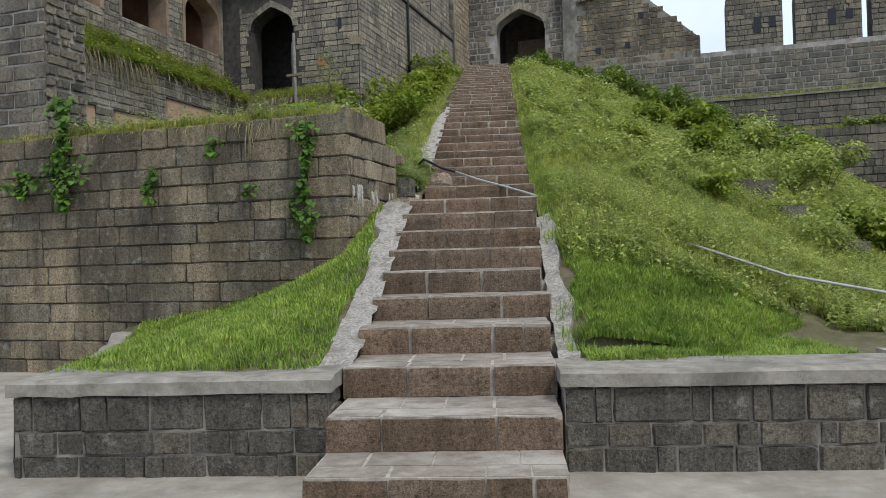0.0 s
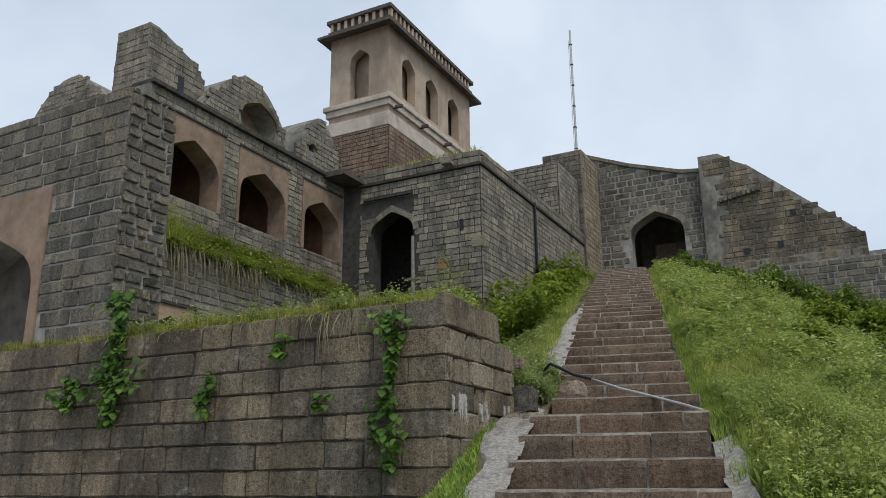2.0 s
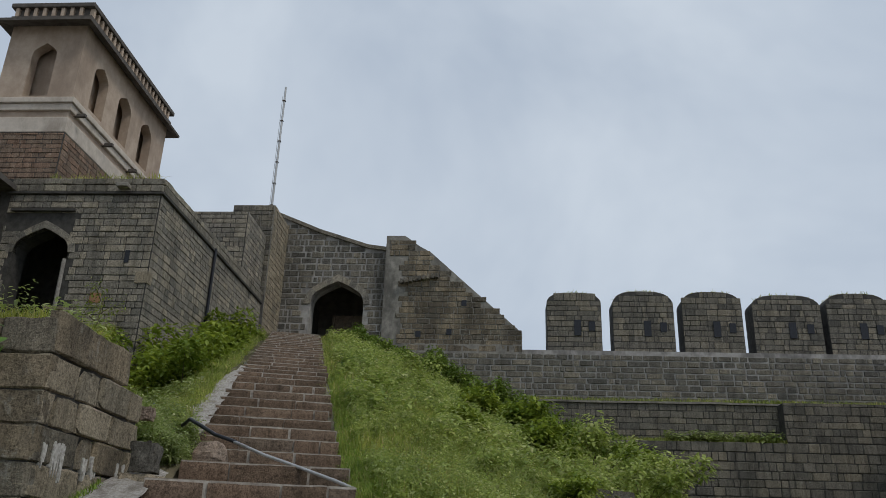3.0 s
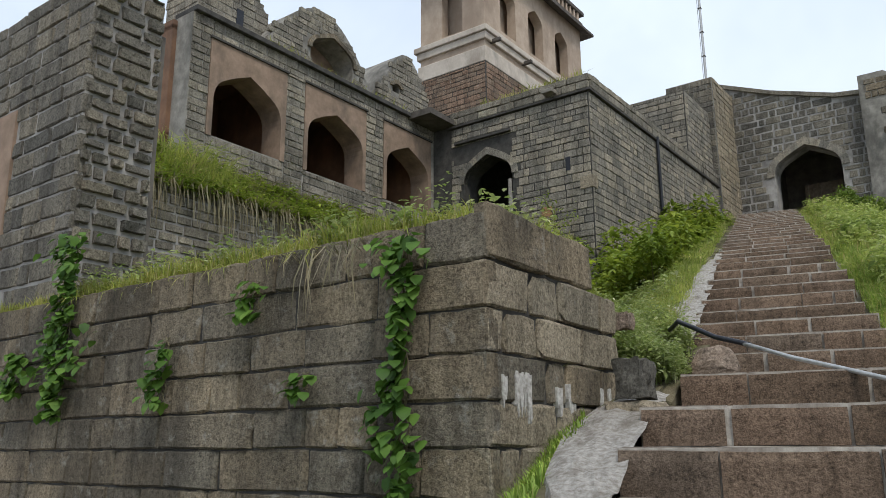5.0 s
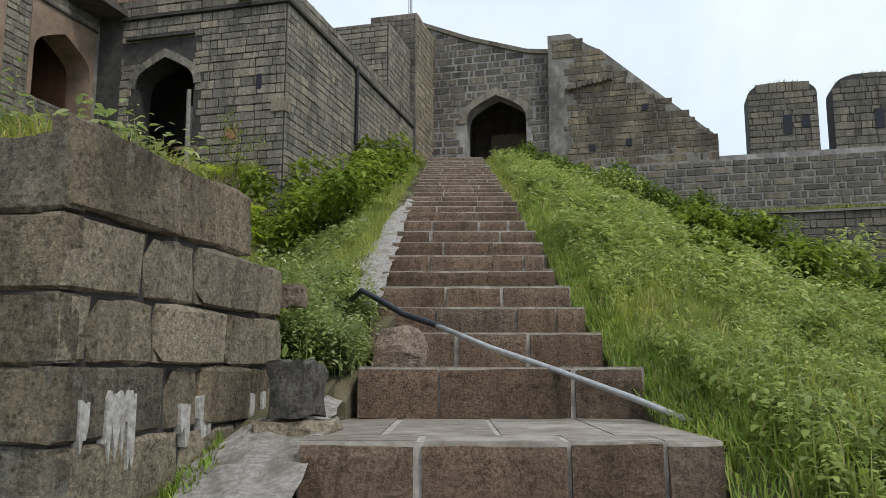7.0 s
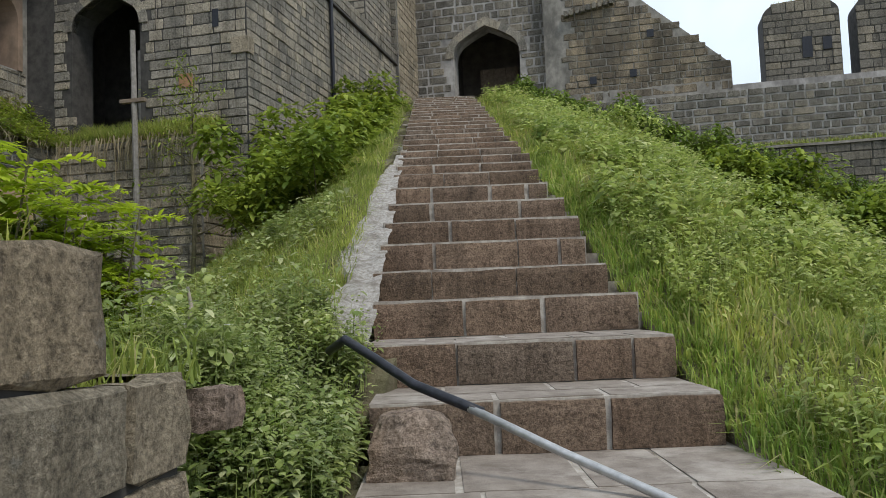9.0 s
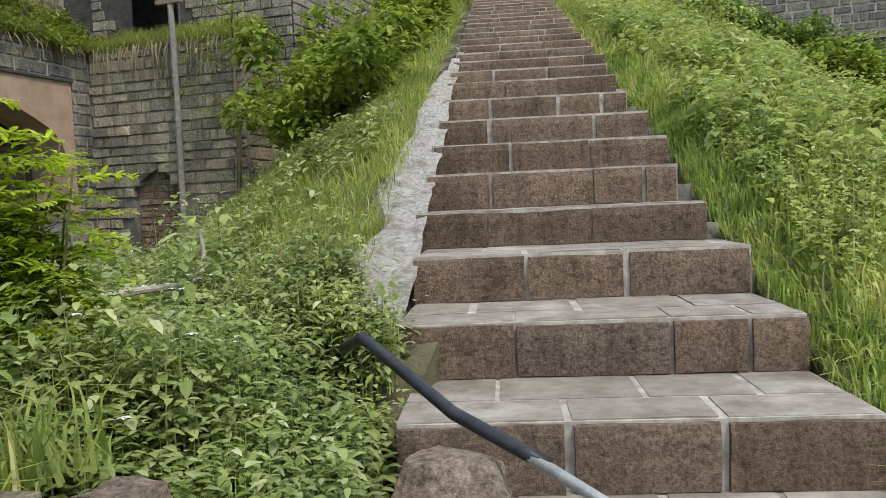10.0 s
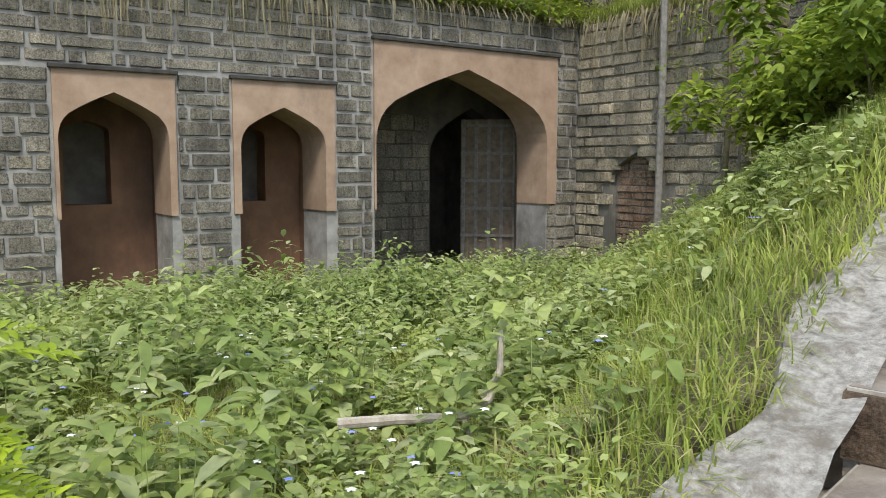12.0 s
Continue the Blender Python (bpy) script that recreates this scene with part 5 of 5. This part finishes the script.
def leaf_arrays(c, az, pitch, length, width, curl=0.25):
    n = len(c)
    d = np.stack([np.cos(az) * np.cos(pitch), np.sin(az) * np.cos(pitch), np.sin(pitch)], 1)
    s = np.stack([-np.sin(az), np.cos(az), np.zeros(n)], 1)
    up = np.cross(d, s)
    L, W = length[:, None], width[:, None]
    droop = -np.array([0, 0, 1.0]) * L * curl
    v = np.stack([c, c + d * L * 0.28 + s * W * 0.5 + up * W * 0.12, c + d * L * 0.66 + s * W * 0.42 + up * W * 0.10 + droop * 0.35,
                  c + d * L + droop, c + d * L * 0.66 - s * W * 0.42 + up * W * 0.10 + droop * 0.35, c + d * L * 0.28 - s * W * 0.5 + up * W * 0.12], 1).reshape(-1, 3)
    t = (np.arange(n)[:, None, None] * 6 + np.array([[0, 1, 5], [1, 2, 5], [5, 2, 4], [2, 3, 4]])).reshape(-1, 3)
    return v, t


def weeds(name, p, height, leaves, size, mat, label, ratio=0.5):
    """Many small leafy weeds with leaves in whorls up their stems."""
    n = len(p)
    hs = rng.uniform(*height, n)
    k = leaves
    f = np.tile(np.linspace(0.25, 1.0, k), n)
    az = (np.tile(np.arange(k) * 2.4, n) + np.repeat(rng.uniform(0, 6.3, n), k) + rng.normal(0, 0.3, n * k))
    lean = np.repeat(rng.normal(0, 0.18, (n, 2)), k, 0)
    hh = np.repeat(hs, k)
    c = np.repeat(p, k, 0) + np.stack([lean[:, 0] * f * hh, lean[:, 1] * f * hh, f * hh], 1)
    length = rng.uniform(*size, n * k) * (1.15 - 0.5 * f) * np.repeat(rng.uniform(0.75, 1.25, n), k)
    c = c + np.stack([np.cos(az), np.sin(az), np.zeros(n * k)], 1) * (0.25 * length)[:, None]
    v, t = leaf_arrays(c, az, rng.normal(0.15, 0.35, n * k), length, length * ratio * rng.uniform(0.8, 1.2, n * k))
    sv, st = blade_arrays(p, hs * 1.02, 0.0035, rng.uniform(0, 0.15, n))
    v, t = np.concatenate([v, sv]), np.concatenate([t, st + len(v)])
    ob = new(name, fast_mesh(name, v, t, mat))
    return tagged(ob, label, "weeds", kind="stuff")


def strands(name, p, out, drop, mat, label, w=0.006):
    """Long grass that bends over an edge and hangs."""
    n = len(p)
    out = np.broadcast_to(np.array(out, float), (n, 3)) + rng.normal(0, 0.35, (n, 3)) * [1, 1, 0.2]
    drop = rng.uniform(*drop, n)[:, None]
    up = np.array([0, 0, 1.0])
    reach = rng.uniform(0.05, 0.22, n)[:, None]
    a = p + out * reach * 0.5 + up * drop * 0.12
    b = p + out * reach - up * drop * 0.35
    c = p + out * reach * 1.05 - up * drop + rng.normal(0, 0.03, (n, 3))
    s = np.cross(out, up)
    s /= np.linalg.norm(s, axis=1)[:, None]
    ww = (w * rng.uniform(0.6, 1.4, n))[:, None]
    v = np.stack([p - s * ww, p + s * ww, a - s * ww, a + s * ww, b - s * ww, b + s * ww, c], 1).reshape(-1, 3)
    t = (np.arange(n)[:, None, None] * 7 + np.array([[0, 1, 3], [0, 3, 2], [2, 3, 5], [2, 5, 4], [4, 5, 6]])).reshape(-1, 3)
    ob = new(name, fast_mesh(name, v, t, mat))
    return tagged(ob, label, "grass", kind="stuff")


def off_verge(x, y):
    return not (y < 11.4 and x > -0.88 - 0.07 * math.sin(y * 3) - 0.22 * smooth(8.6, 9.8, y))


# lawns
grass("lawn_grass", spots(42000, (-4.4, -0.9), (5.5, 10.6), lambda x, y: keep_mound(x, y) and off_verge(x, y) and x > -3.4 + 0.35 * (y - 5.5) * (y < 7.5) - 1.2 * (y > 7.5), z_mound), (0.05, 0.12), 0.006, M_GRASS, "short bright green lawn grass on the bank")
grass("lawn_grass", spots(60000, (1.15, 4.2), (5.65, 8.6), lambda x, y: x > 1.0 + (0.16 + 0.07 * math.sin(y * 6)) * (y > 5.9) and x < 3.25 + 0.2 * math.sin(y * 5), z_east), (0.05, 0.13), 0.0065, M_GRASS, "short bright green lawn grass behind the low wall")
grass("hillside_grass", spots(70000, (0.98, 8), (8.3, 17), lambda x, y: keep_east(x, y) and x > 1.0 + 0.15 * (y < 10), z_east), (0.07, 0.22), 0.007, M_TALL, "tall mixed green grass on the hillside", 1.0)
grass("hillside_grass", spots(80000, (0.95, 15), (16.5, 32), keep_east, z_east), (0.10, 0.28), 0.012, M_TALL, "tall mixed green grass higher up the hillside", 1.0)
weeds("hillside_weeds", spots(8000, (1.1, 7), (7.8, 16), lambda x, y: noise.noise(Vector((x * 0.9, y * 0.9, 3))) > -0.25 and x > 1.2, z_east), (0.10, 0.34), 12, (0.03, 0.085), M_HILLW, "leafy green weeds covering the hillside")
weeds("hillside_weeds", spots(4500, (1.2, 12), (15, 31), lambda x, y: noise.noise(Vector((x * 0.5, y * 0.5, 3))) > -0.15 and keep_east(x, y), z_east), (0.2, 0.5), 12, (0.10, 0.18), M_HILLW, "leafy green weeds higher up the hillside")
grass("step_edge_grass", spots(6000, (0.96, 1.25), (5.7, 20), lambda x, y: (noise.noise(Vector((0, y * 2.0, 1))) > 0.1 or y > 9.6) and x > 0.98, z_east), (0.08, 0.22), 0.004, M_GRASS, "grass growing along the edge of the steps")

grass("hillside_dry_grass", spots(9000, (1.2, 9), (8, 26), lambda x, y: noise.noise(Vector((x * 0.8, y * 0.8, 17))) > 0.1, z_east), (0.12, 0.34), 0.005, M_YELLOW, "yellowing seed grass in patches on the hillside", 1.0)

# slope west of the stairs
def west_open(x, y):
    return keep_west(x, y) and x < -0.86 - 0.06 * math.sin(y * 5)


grass("slope_grass", spots(85000, (-6.5, -0.8), (10.3, 18.5), west_open, z_west), (0.06, 0.22), 0.004, M_TALL, "tall green grass on the slope beside the stairs", 1.1)
grass("slope_grass", spots(30000, (-9, -0.85), (14, 30), lambda x, y: west_open(x, y) and (y > 18 or x < -5), z_west), (0.12, 0.28), 0.008, M_TALL, "tall green grass higher on the slope", 1.0)
weeds("slope_weeds", spots(2300, (-6.2, -1.2), (11.3, 17.5), lambda x, y: west_open(x, y) and noise.noise(Vector((x * 1.1, y * 1.1, 9))) > -0.2 + 0.35 * (x > -1.9), z_west), (0.08, 0.32), 14, (0.04, 0.115), M_WEED, "dense broad-leaved weeds beside the stairs", 0.55)
weeds("slope_weeds", spots(1500, (-9.5, -4), (12, 21), west_open, z_west), (0.2, 0.45), 12, (0.08, 0.14), M_WEED, "dense weeds before the arcade wall", 0.5)
weeds("tall_weeds", spots(120, (-5.6, -1.9), (12.8, 17.5), lambda x, y: west_open(x, y) and (x < -4.4 or y < 15), z_west), (0.42, 0.78), 18, (0.09, 0.16), M_WEED, "taller pale-leaved weeds among the grass", 0.45)
weeds("edge_weeds", spots(420, (-1.0, -0.66), (11.46, 13.1), keep_west, z_west), (0.15, 0.36), 16, (0.035, 0.075), M_WEED, "dense small weeds crowding the side of the steps")
weeds("edge_weeds", spots(1150, (-1.6, -0.74), (11.2, 13.5), lambda x, y: keep_west(x, y), z_west), (0.15, 0.42), 16, (0.035, 0.08), M_WEED, "dense small-leaved weeds at the edge of the steps")
grass("dry_grass", spots(8000, (-4, -0.85), (11.2, 15), lambda x, y: west_open(x, y) and noise.noise(Vector((x * 1.3, y * 1.3, 21))) > 0.12, z_west), (0.05, 0.18), 0.003, M_DRY, "dry straw among the weeds", 1.2)
for mat, name, lab, cnt, sz in ((M_FLOWER, "white_flowers", "tiny white flowers scattered in the weeds", 60, 0.013), (M_BLUE, "blue_flowers", "tiny blue flowers scattered in the weeds", 45, 0.012)):
    p = spots(cnt, (-4.5, -1.1), (11.6, 15.5), west_open, z_west) + np.array([0, 0, 0.30])
    p = np.repeat(p, 5, 0)
    v, t = leaf_arrays(p, np.tile(np.arange(5) * 1.257, cnt), np.full(cnt * 5, 0.3), np.full(cnt * 5, sz * 1.6), np.full(cnt * 5, sz))
    tagged(new(name, fast_mesh(name, v, t, mat)), lab, "flowers", kind="stuff")

# straw on the wide tread
p = np.stack([rng.uniform(0.2, 1.0, 700), rng.normal(12.25, 0.09, 700), np.full(700, 2.547)], 1)
v, t = blade_arrays(p, 0.02, 0.0025, rng.uniform(2.0, 6.0, 700))
tagged(new("straw", fast_mesh("straw", v, t, M_DRY)), "dry straw scattered on a stone step", "straw", kind="stuff")

# bastion top and its hanging fringe
def fort_spots(n, er, nr, z):
    e, nn = rng.uniform(*er, n), rng.uniform(*nr, n)
    return np.array([(*fw(a, b).xy, z(a, b) if callable(z) else z) for a, b in zip(e, nn)])


def z_btop(e, n):
    q = fw(e, n)
    return z_west(q.x, q.y)


bm = bmesh.new()
rows = []
for i in range(60):
    e = -10.5 + i * 0.1165
    row = []
    for j in range(7):
        n = 8.86 + j * 0.09
        q = fw(e, n)
        row.append(bm.verts.new((q.x, q.y, (3.28 if j == 0 else 3.31 + 0.02 * j) + 0.04 * noise.noise(Vector((e * 2, n * 3, 1))))))
    rows.append(row)
for A, B in zip(rows, rows[1:]):
    for a, b, c, d in zip(A, A[1:], B[1:], B):
        bm.faces.new([a, b, c, d])
bt = structure("bastion_turf", bm, M_SOIL, "turf on the bastion wall head")
bt["category"] = "ground"
grass("bastion_grass", fort_spots(26000, (-10.4, -3.72), (8.88, 10.05), lambda e, n: max(3.3, min(3.4, z_btop(e, n)))), (0.09, 0.26), 0.0045, M_YELLOW, "yellow-green grass growing on the bastion top")
grass("bastion_grass", fort_spots(2600, (-5.8, -3.75), (10.05, 10.85), 3.02), (0.06, 0.24), 0.0045, M_TALL, "green grass growing over the stepped bastion end", 1.0)
weeds("bastion_weeds", fort_spots(420, (-8.2, -3.8), (8.95, 10.0), 3.33), (0.12, 0.34), 12, (0.05, 0.10), M_WEED, "small bright weeds on the bastion top")
strands("hanging_grass", fort_spots(70, (-8.4, -3.9), (8.84, 8.9), 3.31), -np.array(FORT @ Vector((0, 1, 0))), (0.04, 0.18), M_YELLOW, "grass hanging over the bastion edge", 0.004)
strands("hanging_grass", fort_spots(25, (-5.2, -4.5), (8.83, 8.88), 3.24), -np.array(FORT @ Vector((0, 1, 0))), (0.2, 0.55), M_DRY, "dry grass hanging down the bastion face", 0.004)

# terrace bank
def clumped(n, nr):
    out = []
    while len(out) < n:
        q = rng.uniform(*nr)
        if noise.noise(Vector((q * 2.3, 0, 4))) > rng.uniform(-0.5, 0.6):
            out.append((*fw(rng.uniform(-12.3, -12.15), q).xy, 6.25))
    return np.array(out)


def z_ter(e, n):
    q = fw(e, n)
    return z_terrace(q.x, q.y)


grass("terrace_grass", fort_spots(2600, (-13.45, -12.2), (10, 21.2), z_ter), (0.10, 0.28), 0.012, M_TALL, "rough grass on the bank below the gallery", 1.0)
grass("terrace_dry_grass", fort_spots(6500, (-13.45, -12.15), (10, 21.2), z_ter), (0.12, 0.42), 0.007, M_DRY, "dry brown grass on the bank below the gallery", 1.2)
grass("terrace_grass", fort_spots(7000, (-12.2, -9.4), (20.4, 21.25), z_ter), (0.15, 0.4), 0.009, M_TALL, "rough grass on the ledge before the doorway")
grass("grass_tuft", fort_spots(900, (-13.2, -12.5), (12.7, 14.3), z_ter), (0.4, 0.85), 0.011, M_TALL, "big tuft of long green grass on the bank", 0.9)
strands("hanging_dry_grass", clumped(260, (11, 16.2)), np.array(FORT @ Vector((1, 0, 0))), (0.2, 1.0), M_DRY, "long dry grass hanging over the wall top", 0.009)
strands("hanging_dry_grass", clumped(130, (15.6, 20.4)), np.array(FORT @ Vector((1, 0, 0))), (0.05, 0.4), M_DRY, "short dry grass hanging over the arcade wall", 0.008)
strands("hanging_dry_grass", fort_spots(110, (-12.2, -9.4), (20.35, 20.45), 6.2), -np.array(FORT @ Vector((0, 1, 0))), (0.2, 0.9), M_DRY, "dry grass hanging over the ledge wall", 0.008)
weeds("terrace_weeds", fort_spots(1100, (-13.2, -12.12), (11, 21), z_ter), (0.15, 0.4), 12, (0.09, 0.16), M_BUSH, "dark leafy weeds on the bank")
grass("roof_grass", np.concatenate([fort_spots(2500, (-14.4, -13.5), (15.5, 21.5), 10.4), fort_spots(500, (-12.0, -9.0), (21.3, 21.6), 10.6)]), (0.1, 0.35), 0.010, M_YELLOW, "grass sprouting on the roof edge")
grass("rampart_grass", fort_spots(5000, (1.0, 16), (31.9, 32.3), 7.18), (0.08, 0.25), 0.012, M_TALL, "grass growing on the rampart ledge")
grass("rampart_grass", fort_spots(3500, (2.8, 9.4), (31.2, 31.88), 5.75), (0.06, 0.22), 0.012, M_TALL, "grass growing on the tier wall top")
weeds("rampart_weeds", fort_spots(160, (5.5, 9.3), (31.25, 31.8), 5.75), (0.15, 0.4), 12, (0.12, 0.22), M_WEED, "pale leafy weeds on the tier wall top")
caps = []
for c, w, sh, tp in CAPS:
    for q in range(260):
        u = rng.uniform(-0.85, 0.85)
        caps.append((*fw(c + u * w / 2, 33.0 + rng.uniform(0.02, 0.85)).xy, sh + (tp - sh) * math.sqrt(1 - u * u)))
grass("merlon_grass", np.array(caps), (0.06, 0.22), 0.014, M_TALL, "grass tufts on top of the merlons")


# shrubs
def shrub_proto(seed, leaves, size, mat, lumps=7, tall=1.0, name="shrub", label="dense leafy green shrub on the slope"):
    r = np.random.default_rng(seed)
    cen = np.stack([r.normal(0, 0.38, lumps), r.normal(0, 0.38, lumps), r.uniform(0.25, 0.95, lumps) * tall], 1)
    rad = r.uniform(0.22, 0.42, lumps)
    k = r.integers(0, lumps, leaves)
    d = r.normal(0, 1, (leaves, 3))
    d /= np.linalg.norm(d, axis=1)[:, None]
    c = cen[k] + d * (rad[k] * r.uniform(0.55, 1.1, leaves))[:, None]
    c[:, 2] = np.maximum(c[:, 2], 0.03)
    az = np.arctan2(d[:, 1], d[:, 0]) + r.normal(0, 0.6, leaves)
    L = r.uniform(*size, leaves)
    v, t = leaf_arrays(c, az, r.normal(0.1, 0.45, leaves), L, L * 0.5)
    root = anchor(name, label, "shrub", group="shrubs on the slopes")
    f = new("foliage", fast_mesh("foliage", v, t, mat))
    f.parent = root
    bm = bmesh.new()
    for q in cen:
        tube(bm, [(0, 0, -0.08), (q[0] * 0.4, q[1] * 0.4, q[2] * 0.45), tuple(q)], 0.016, 0.005, 5)
    part("stalk", bm, M_STEM, root)
    return root


def settle(x, y, s, turn, zf, squash=1.0):
    return Matrix.Translation((x, y, zf(x, y) - 0.05)) @ Matrix.Rotation(turn, 4, "Z") @ Matrix.Diagonal((s, s, s * squash, 1))


rp = random.Random(77)
protos = [shrub_proto(s, 1500, (0.10, 0.19), M_BUSH) for s in (1, 2, 3)]
light = [shrub_proto(s, 1200, (0.09, 0.16), M_HILLW, name="shrub", label="light green leafy shrub on the hillside") for s in (4, 5)]
hedge = [shrub_proto(s, 1900, (0.09, 0.17), M_HEDGE, 9, name="hedge_bush", label="dense dark green bush in the hillside hedge") for s in (21, 22)]
WEST = [(-1.7, 18.4, 0.8), (-2.3, 19.3, 1.0), (-1.6, 20.4, 0.9), (-2.5, 21.2, 1.1), (-1.6, 22.3, 1.0), (-2.4, 23.4, 1.1), (-1.7, 24.6, 1.0), (-2.1, 25.9, 1.0), (-1.5, 27.2, 0.9), (-3.1, 21.6, 0.9), (-2.4, 18.6, 0.7)]
EAST = [        (3.2, 23.5, 0.8), (4.6, 22.0, 0.9), (6.2, 23.4, 1.1), (7.6, 22.0, 1.2), (8.6, 20.4, 1.2), (5.4, 19.2, 0.9), (7.0, 18.2, 1.0), (3.4, 17.4, 0.6), (9.6, 24.5, 1.3), (4.4, 14.6, 0.6), (2.9, 13.4, 0.45), (5.8, 13.2, 0.7), (7.4, 15.4, 0.9)]
first = {}
HEDGE = [(*fw(-5.3 + 0.52 * i, 29.6 + 0.25 * math.sin(i * 2.1)).xy, 0.62 + 0.28 * smooth(0, 6, i) + 0.08 * math.sin(i * 1.7)) for i in range(17)]
for k, (x, y, s) in enumerate(WEST + EAST + HEDGE):
    west = k < len(WEST)
    far_hedge = k >= len(WEST) + len(EAST)
    kind = hedge if far_hedge else protos if west else light + protos[:1]
    src = kind[rp.randrange(len(kind))]
    m = settle(x, y, s, rp.uniform(0, 6.3), z_west if west else z_east, 0.95 if far_hedge else 1.0)
    if src.name not in first:
        first[src.name] = True
        src.matrix_basis = m
    else:
        c = copy_thing(src, m)
        c.matrix_basis = m


# feathery yellow-green shrubs
def feather_shrub(seed, label):
    r = np.random.default_rng(seed)
    root = anchor("feathery_shrub", label, "shrub", group="feathery shrubs")
    bm = bmesh.new()
    C, A, P, L = [], [], [], []
    for sidx in range(9):
        a0 = r.uniform(0, 6.28)
        top = Vector((math.cos(a0) * r.uniform(0.05, 0.3), math.sin(a0) * r.uniform(0.05, 0.3), r.uniform(0.5, 1.0)))
        tube(bm, [(0, 0, -0.05), tuple(top * 0.5), tuple(top)], 0.008, 0.004, 5)
        for li in range(13):
            f = 0.3 + 0.7 * li / 12
            base = top * f
            az = li * 2.4 + a0
            rach = r.uniform(0.22, 0.36)
            d = Vector((math.cos(az), math.sin(az), r.uniform(0.05, 0.5))).normalized()
            for q in range(16):
                t = 0.12 + 0.88 * q / 15
                pos = base + d * rach * t + Vector((0, 0, -0.08 * t * t))
                for sd in (-1, 1):
                    C.append(tuple(pos))
                    A.append(az + sd * 1.15)
                    P.append(r.normal(0.1, 0.25))
                    L.append(0.062 * (1.0 - 0.45 * t) + 0.012)
    L = np.array(L)
    v, t = leaf_arrays(np.array(C), np.array(A), np.array(P), L, L * 0.38, 0.12)
    f = new("foliage", fast_mesh("foliage", v, t, M_FERN))
    f.parent = root
    part("stalk", bm, M_STEM, root)
    return root


fs = [feather_shrub(s, "bright yellow-green feathery-leaved shrub behind the bastion") for s in (11, 12)]
for k, (x, y, s) in enumerate(((-1.7, 12.25, 0.85), (-1.9, 12.3, 1.0), (-2.1, 12.1, 1.05), (-2.35, 12.2, 1.05), (-1.85, 12.0, 0.8), (-2.5, 12.0, 1.0), (-2.7, 12.3, 1.05))):
    m = settle(x, y, s, k * 1.3, z_west)
    if k < 2:
        fs[k].matrix_basis = m
    else:
        copy_thing(fs[k % 2], m).matrix_basis = m


# creepers on the bastion
def creeper(e, z1, z0, w, count, label, seed, n=8.83):
    r = np.random.default_rng(seed)
    root = anchor("creeper", label, "creeper", group="creepers on the bastion")
    f = r.uniform(0, 1, count)
    ee = e + r.normal(0, w, count) * (0.6 + 0.6 * np.sin(f * 9 + seed)) * 0.7 + 0.05 * np.sin(f * 7)
    c = np.array([fw(a, n - abs(b) - 0.03, zz) for a, b, zz in zip(ee, r.normal(0, 0.05, count), z1 + (z0 - z1) * f)])
    az = r.normal(-math.pi / 2 - PHI, 0.9, count)
    L = r.uniform(0.05, 0.11, count)
    v, t = leaf_arrays(c, az, r.normal(-0.75, 0.35, count), L, L * 0.85, 0.1)
    ob = new("foliage", fast_mesh("foliage", v, t, M_CREEP))
    ob.parent = root
    bm = bmesh.new()
    for s in range(3):
        tube(bm, [tuple(fw(e + 0.05 * math.sin(i * 1.3 + s * 2), n - 0.02, z1 + (z0 - z1) * i / 8)) for i in range(9)], 0.006, 0.003, 5)
    part("stalk", bm, M_STEM, root)


creeper(-4.18, 3.28, 1.75, 0.13, 330, "broad-leaved green creeper hanging down the bastion face", 1)
creeper(-7.95, 3.9, 2.3, 0.24, 520, "thick green creeper climbing the bastion beside the pier", 2)
creeper(-8.7, 2.9, 2.5, 0.25, 120, "small dark creeper low on the bastion face", 3)
creeper(-6.5, 2.85, 2.35, 0.07, 60, "small creeper sprig growing from a joint", 4)
creeper(-5.5, 3.15, 2.9, 0.14, 50, "small sprig near the bastion top", 5)
creeper(-5.0, 2.5, 2.35, 0.08, 25, "tiny sprig growing from a wall joint", 6)

# thin tree by the house corner
tree = anchor("young_tree", "slender dark-leaved young tree against the house wall", "tree", m=Matrix.Translation((-4.28, 21.9, z_west(-4.28, 21.9) - 0.05)))
bm = bmesh.new()
tube(bm, [(0, 0, 0), (0.05, 0.02, 1.2), (0.0, 0.05, 2.6), (0.1, 0.0, 3.6)], 0.045, 0.012, 7)
tips = []
for k in range(16):
    z = 0.9 + k * 0.17
    a = k * 2.4
    e = Vector((math.cos(a) * (0.9 - 0.03 * k), math.sin(a) * (0.9 - 0.03 * k), z + 0.25))
    tube(bm, [(0.03, 0.02, z), tuple(e * 0.5 + Vector((0, 0, z * 0.5 + 0.05))), tuple(e)], 0.014, 0.004, 5)
    tips.append((Vector((0.03, 0.02, z)), e))
part("trunk", bm, M_STEM, tree)
r = np.random.default_rng(31)
C = []
for a, b in tips:
    for q in range(75):
        C.append(np.array(a.lerp(b, r.uniform(0.25, 1.1))) + r.normal(0, 0.10, 3))
C = np.array(C)
L = r.uniform(0.05, 0.10, len(C))
v, t = leaf_arrays(C, r.uniform(0, 6.3, len(C)), r.normal(-0.1, 0.4, len(C)), L, L * 0.4)
f = new("crown", fast_mesh("crown", v, t, M_BUSH))
f.parent = tree

# ---- masonry of all walls, nearest first ----
for ob, m, bricks, mat, proud, rugged, singles, near in WALLS:
    bpy.context.view_layer.update()
    blocks(ob, m, bricks, mat, proud, rugged, singles=singles, seed=len(bricks), near=near)
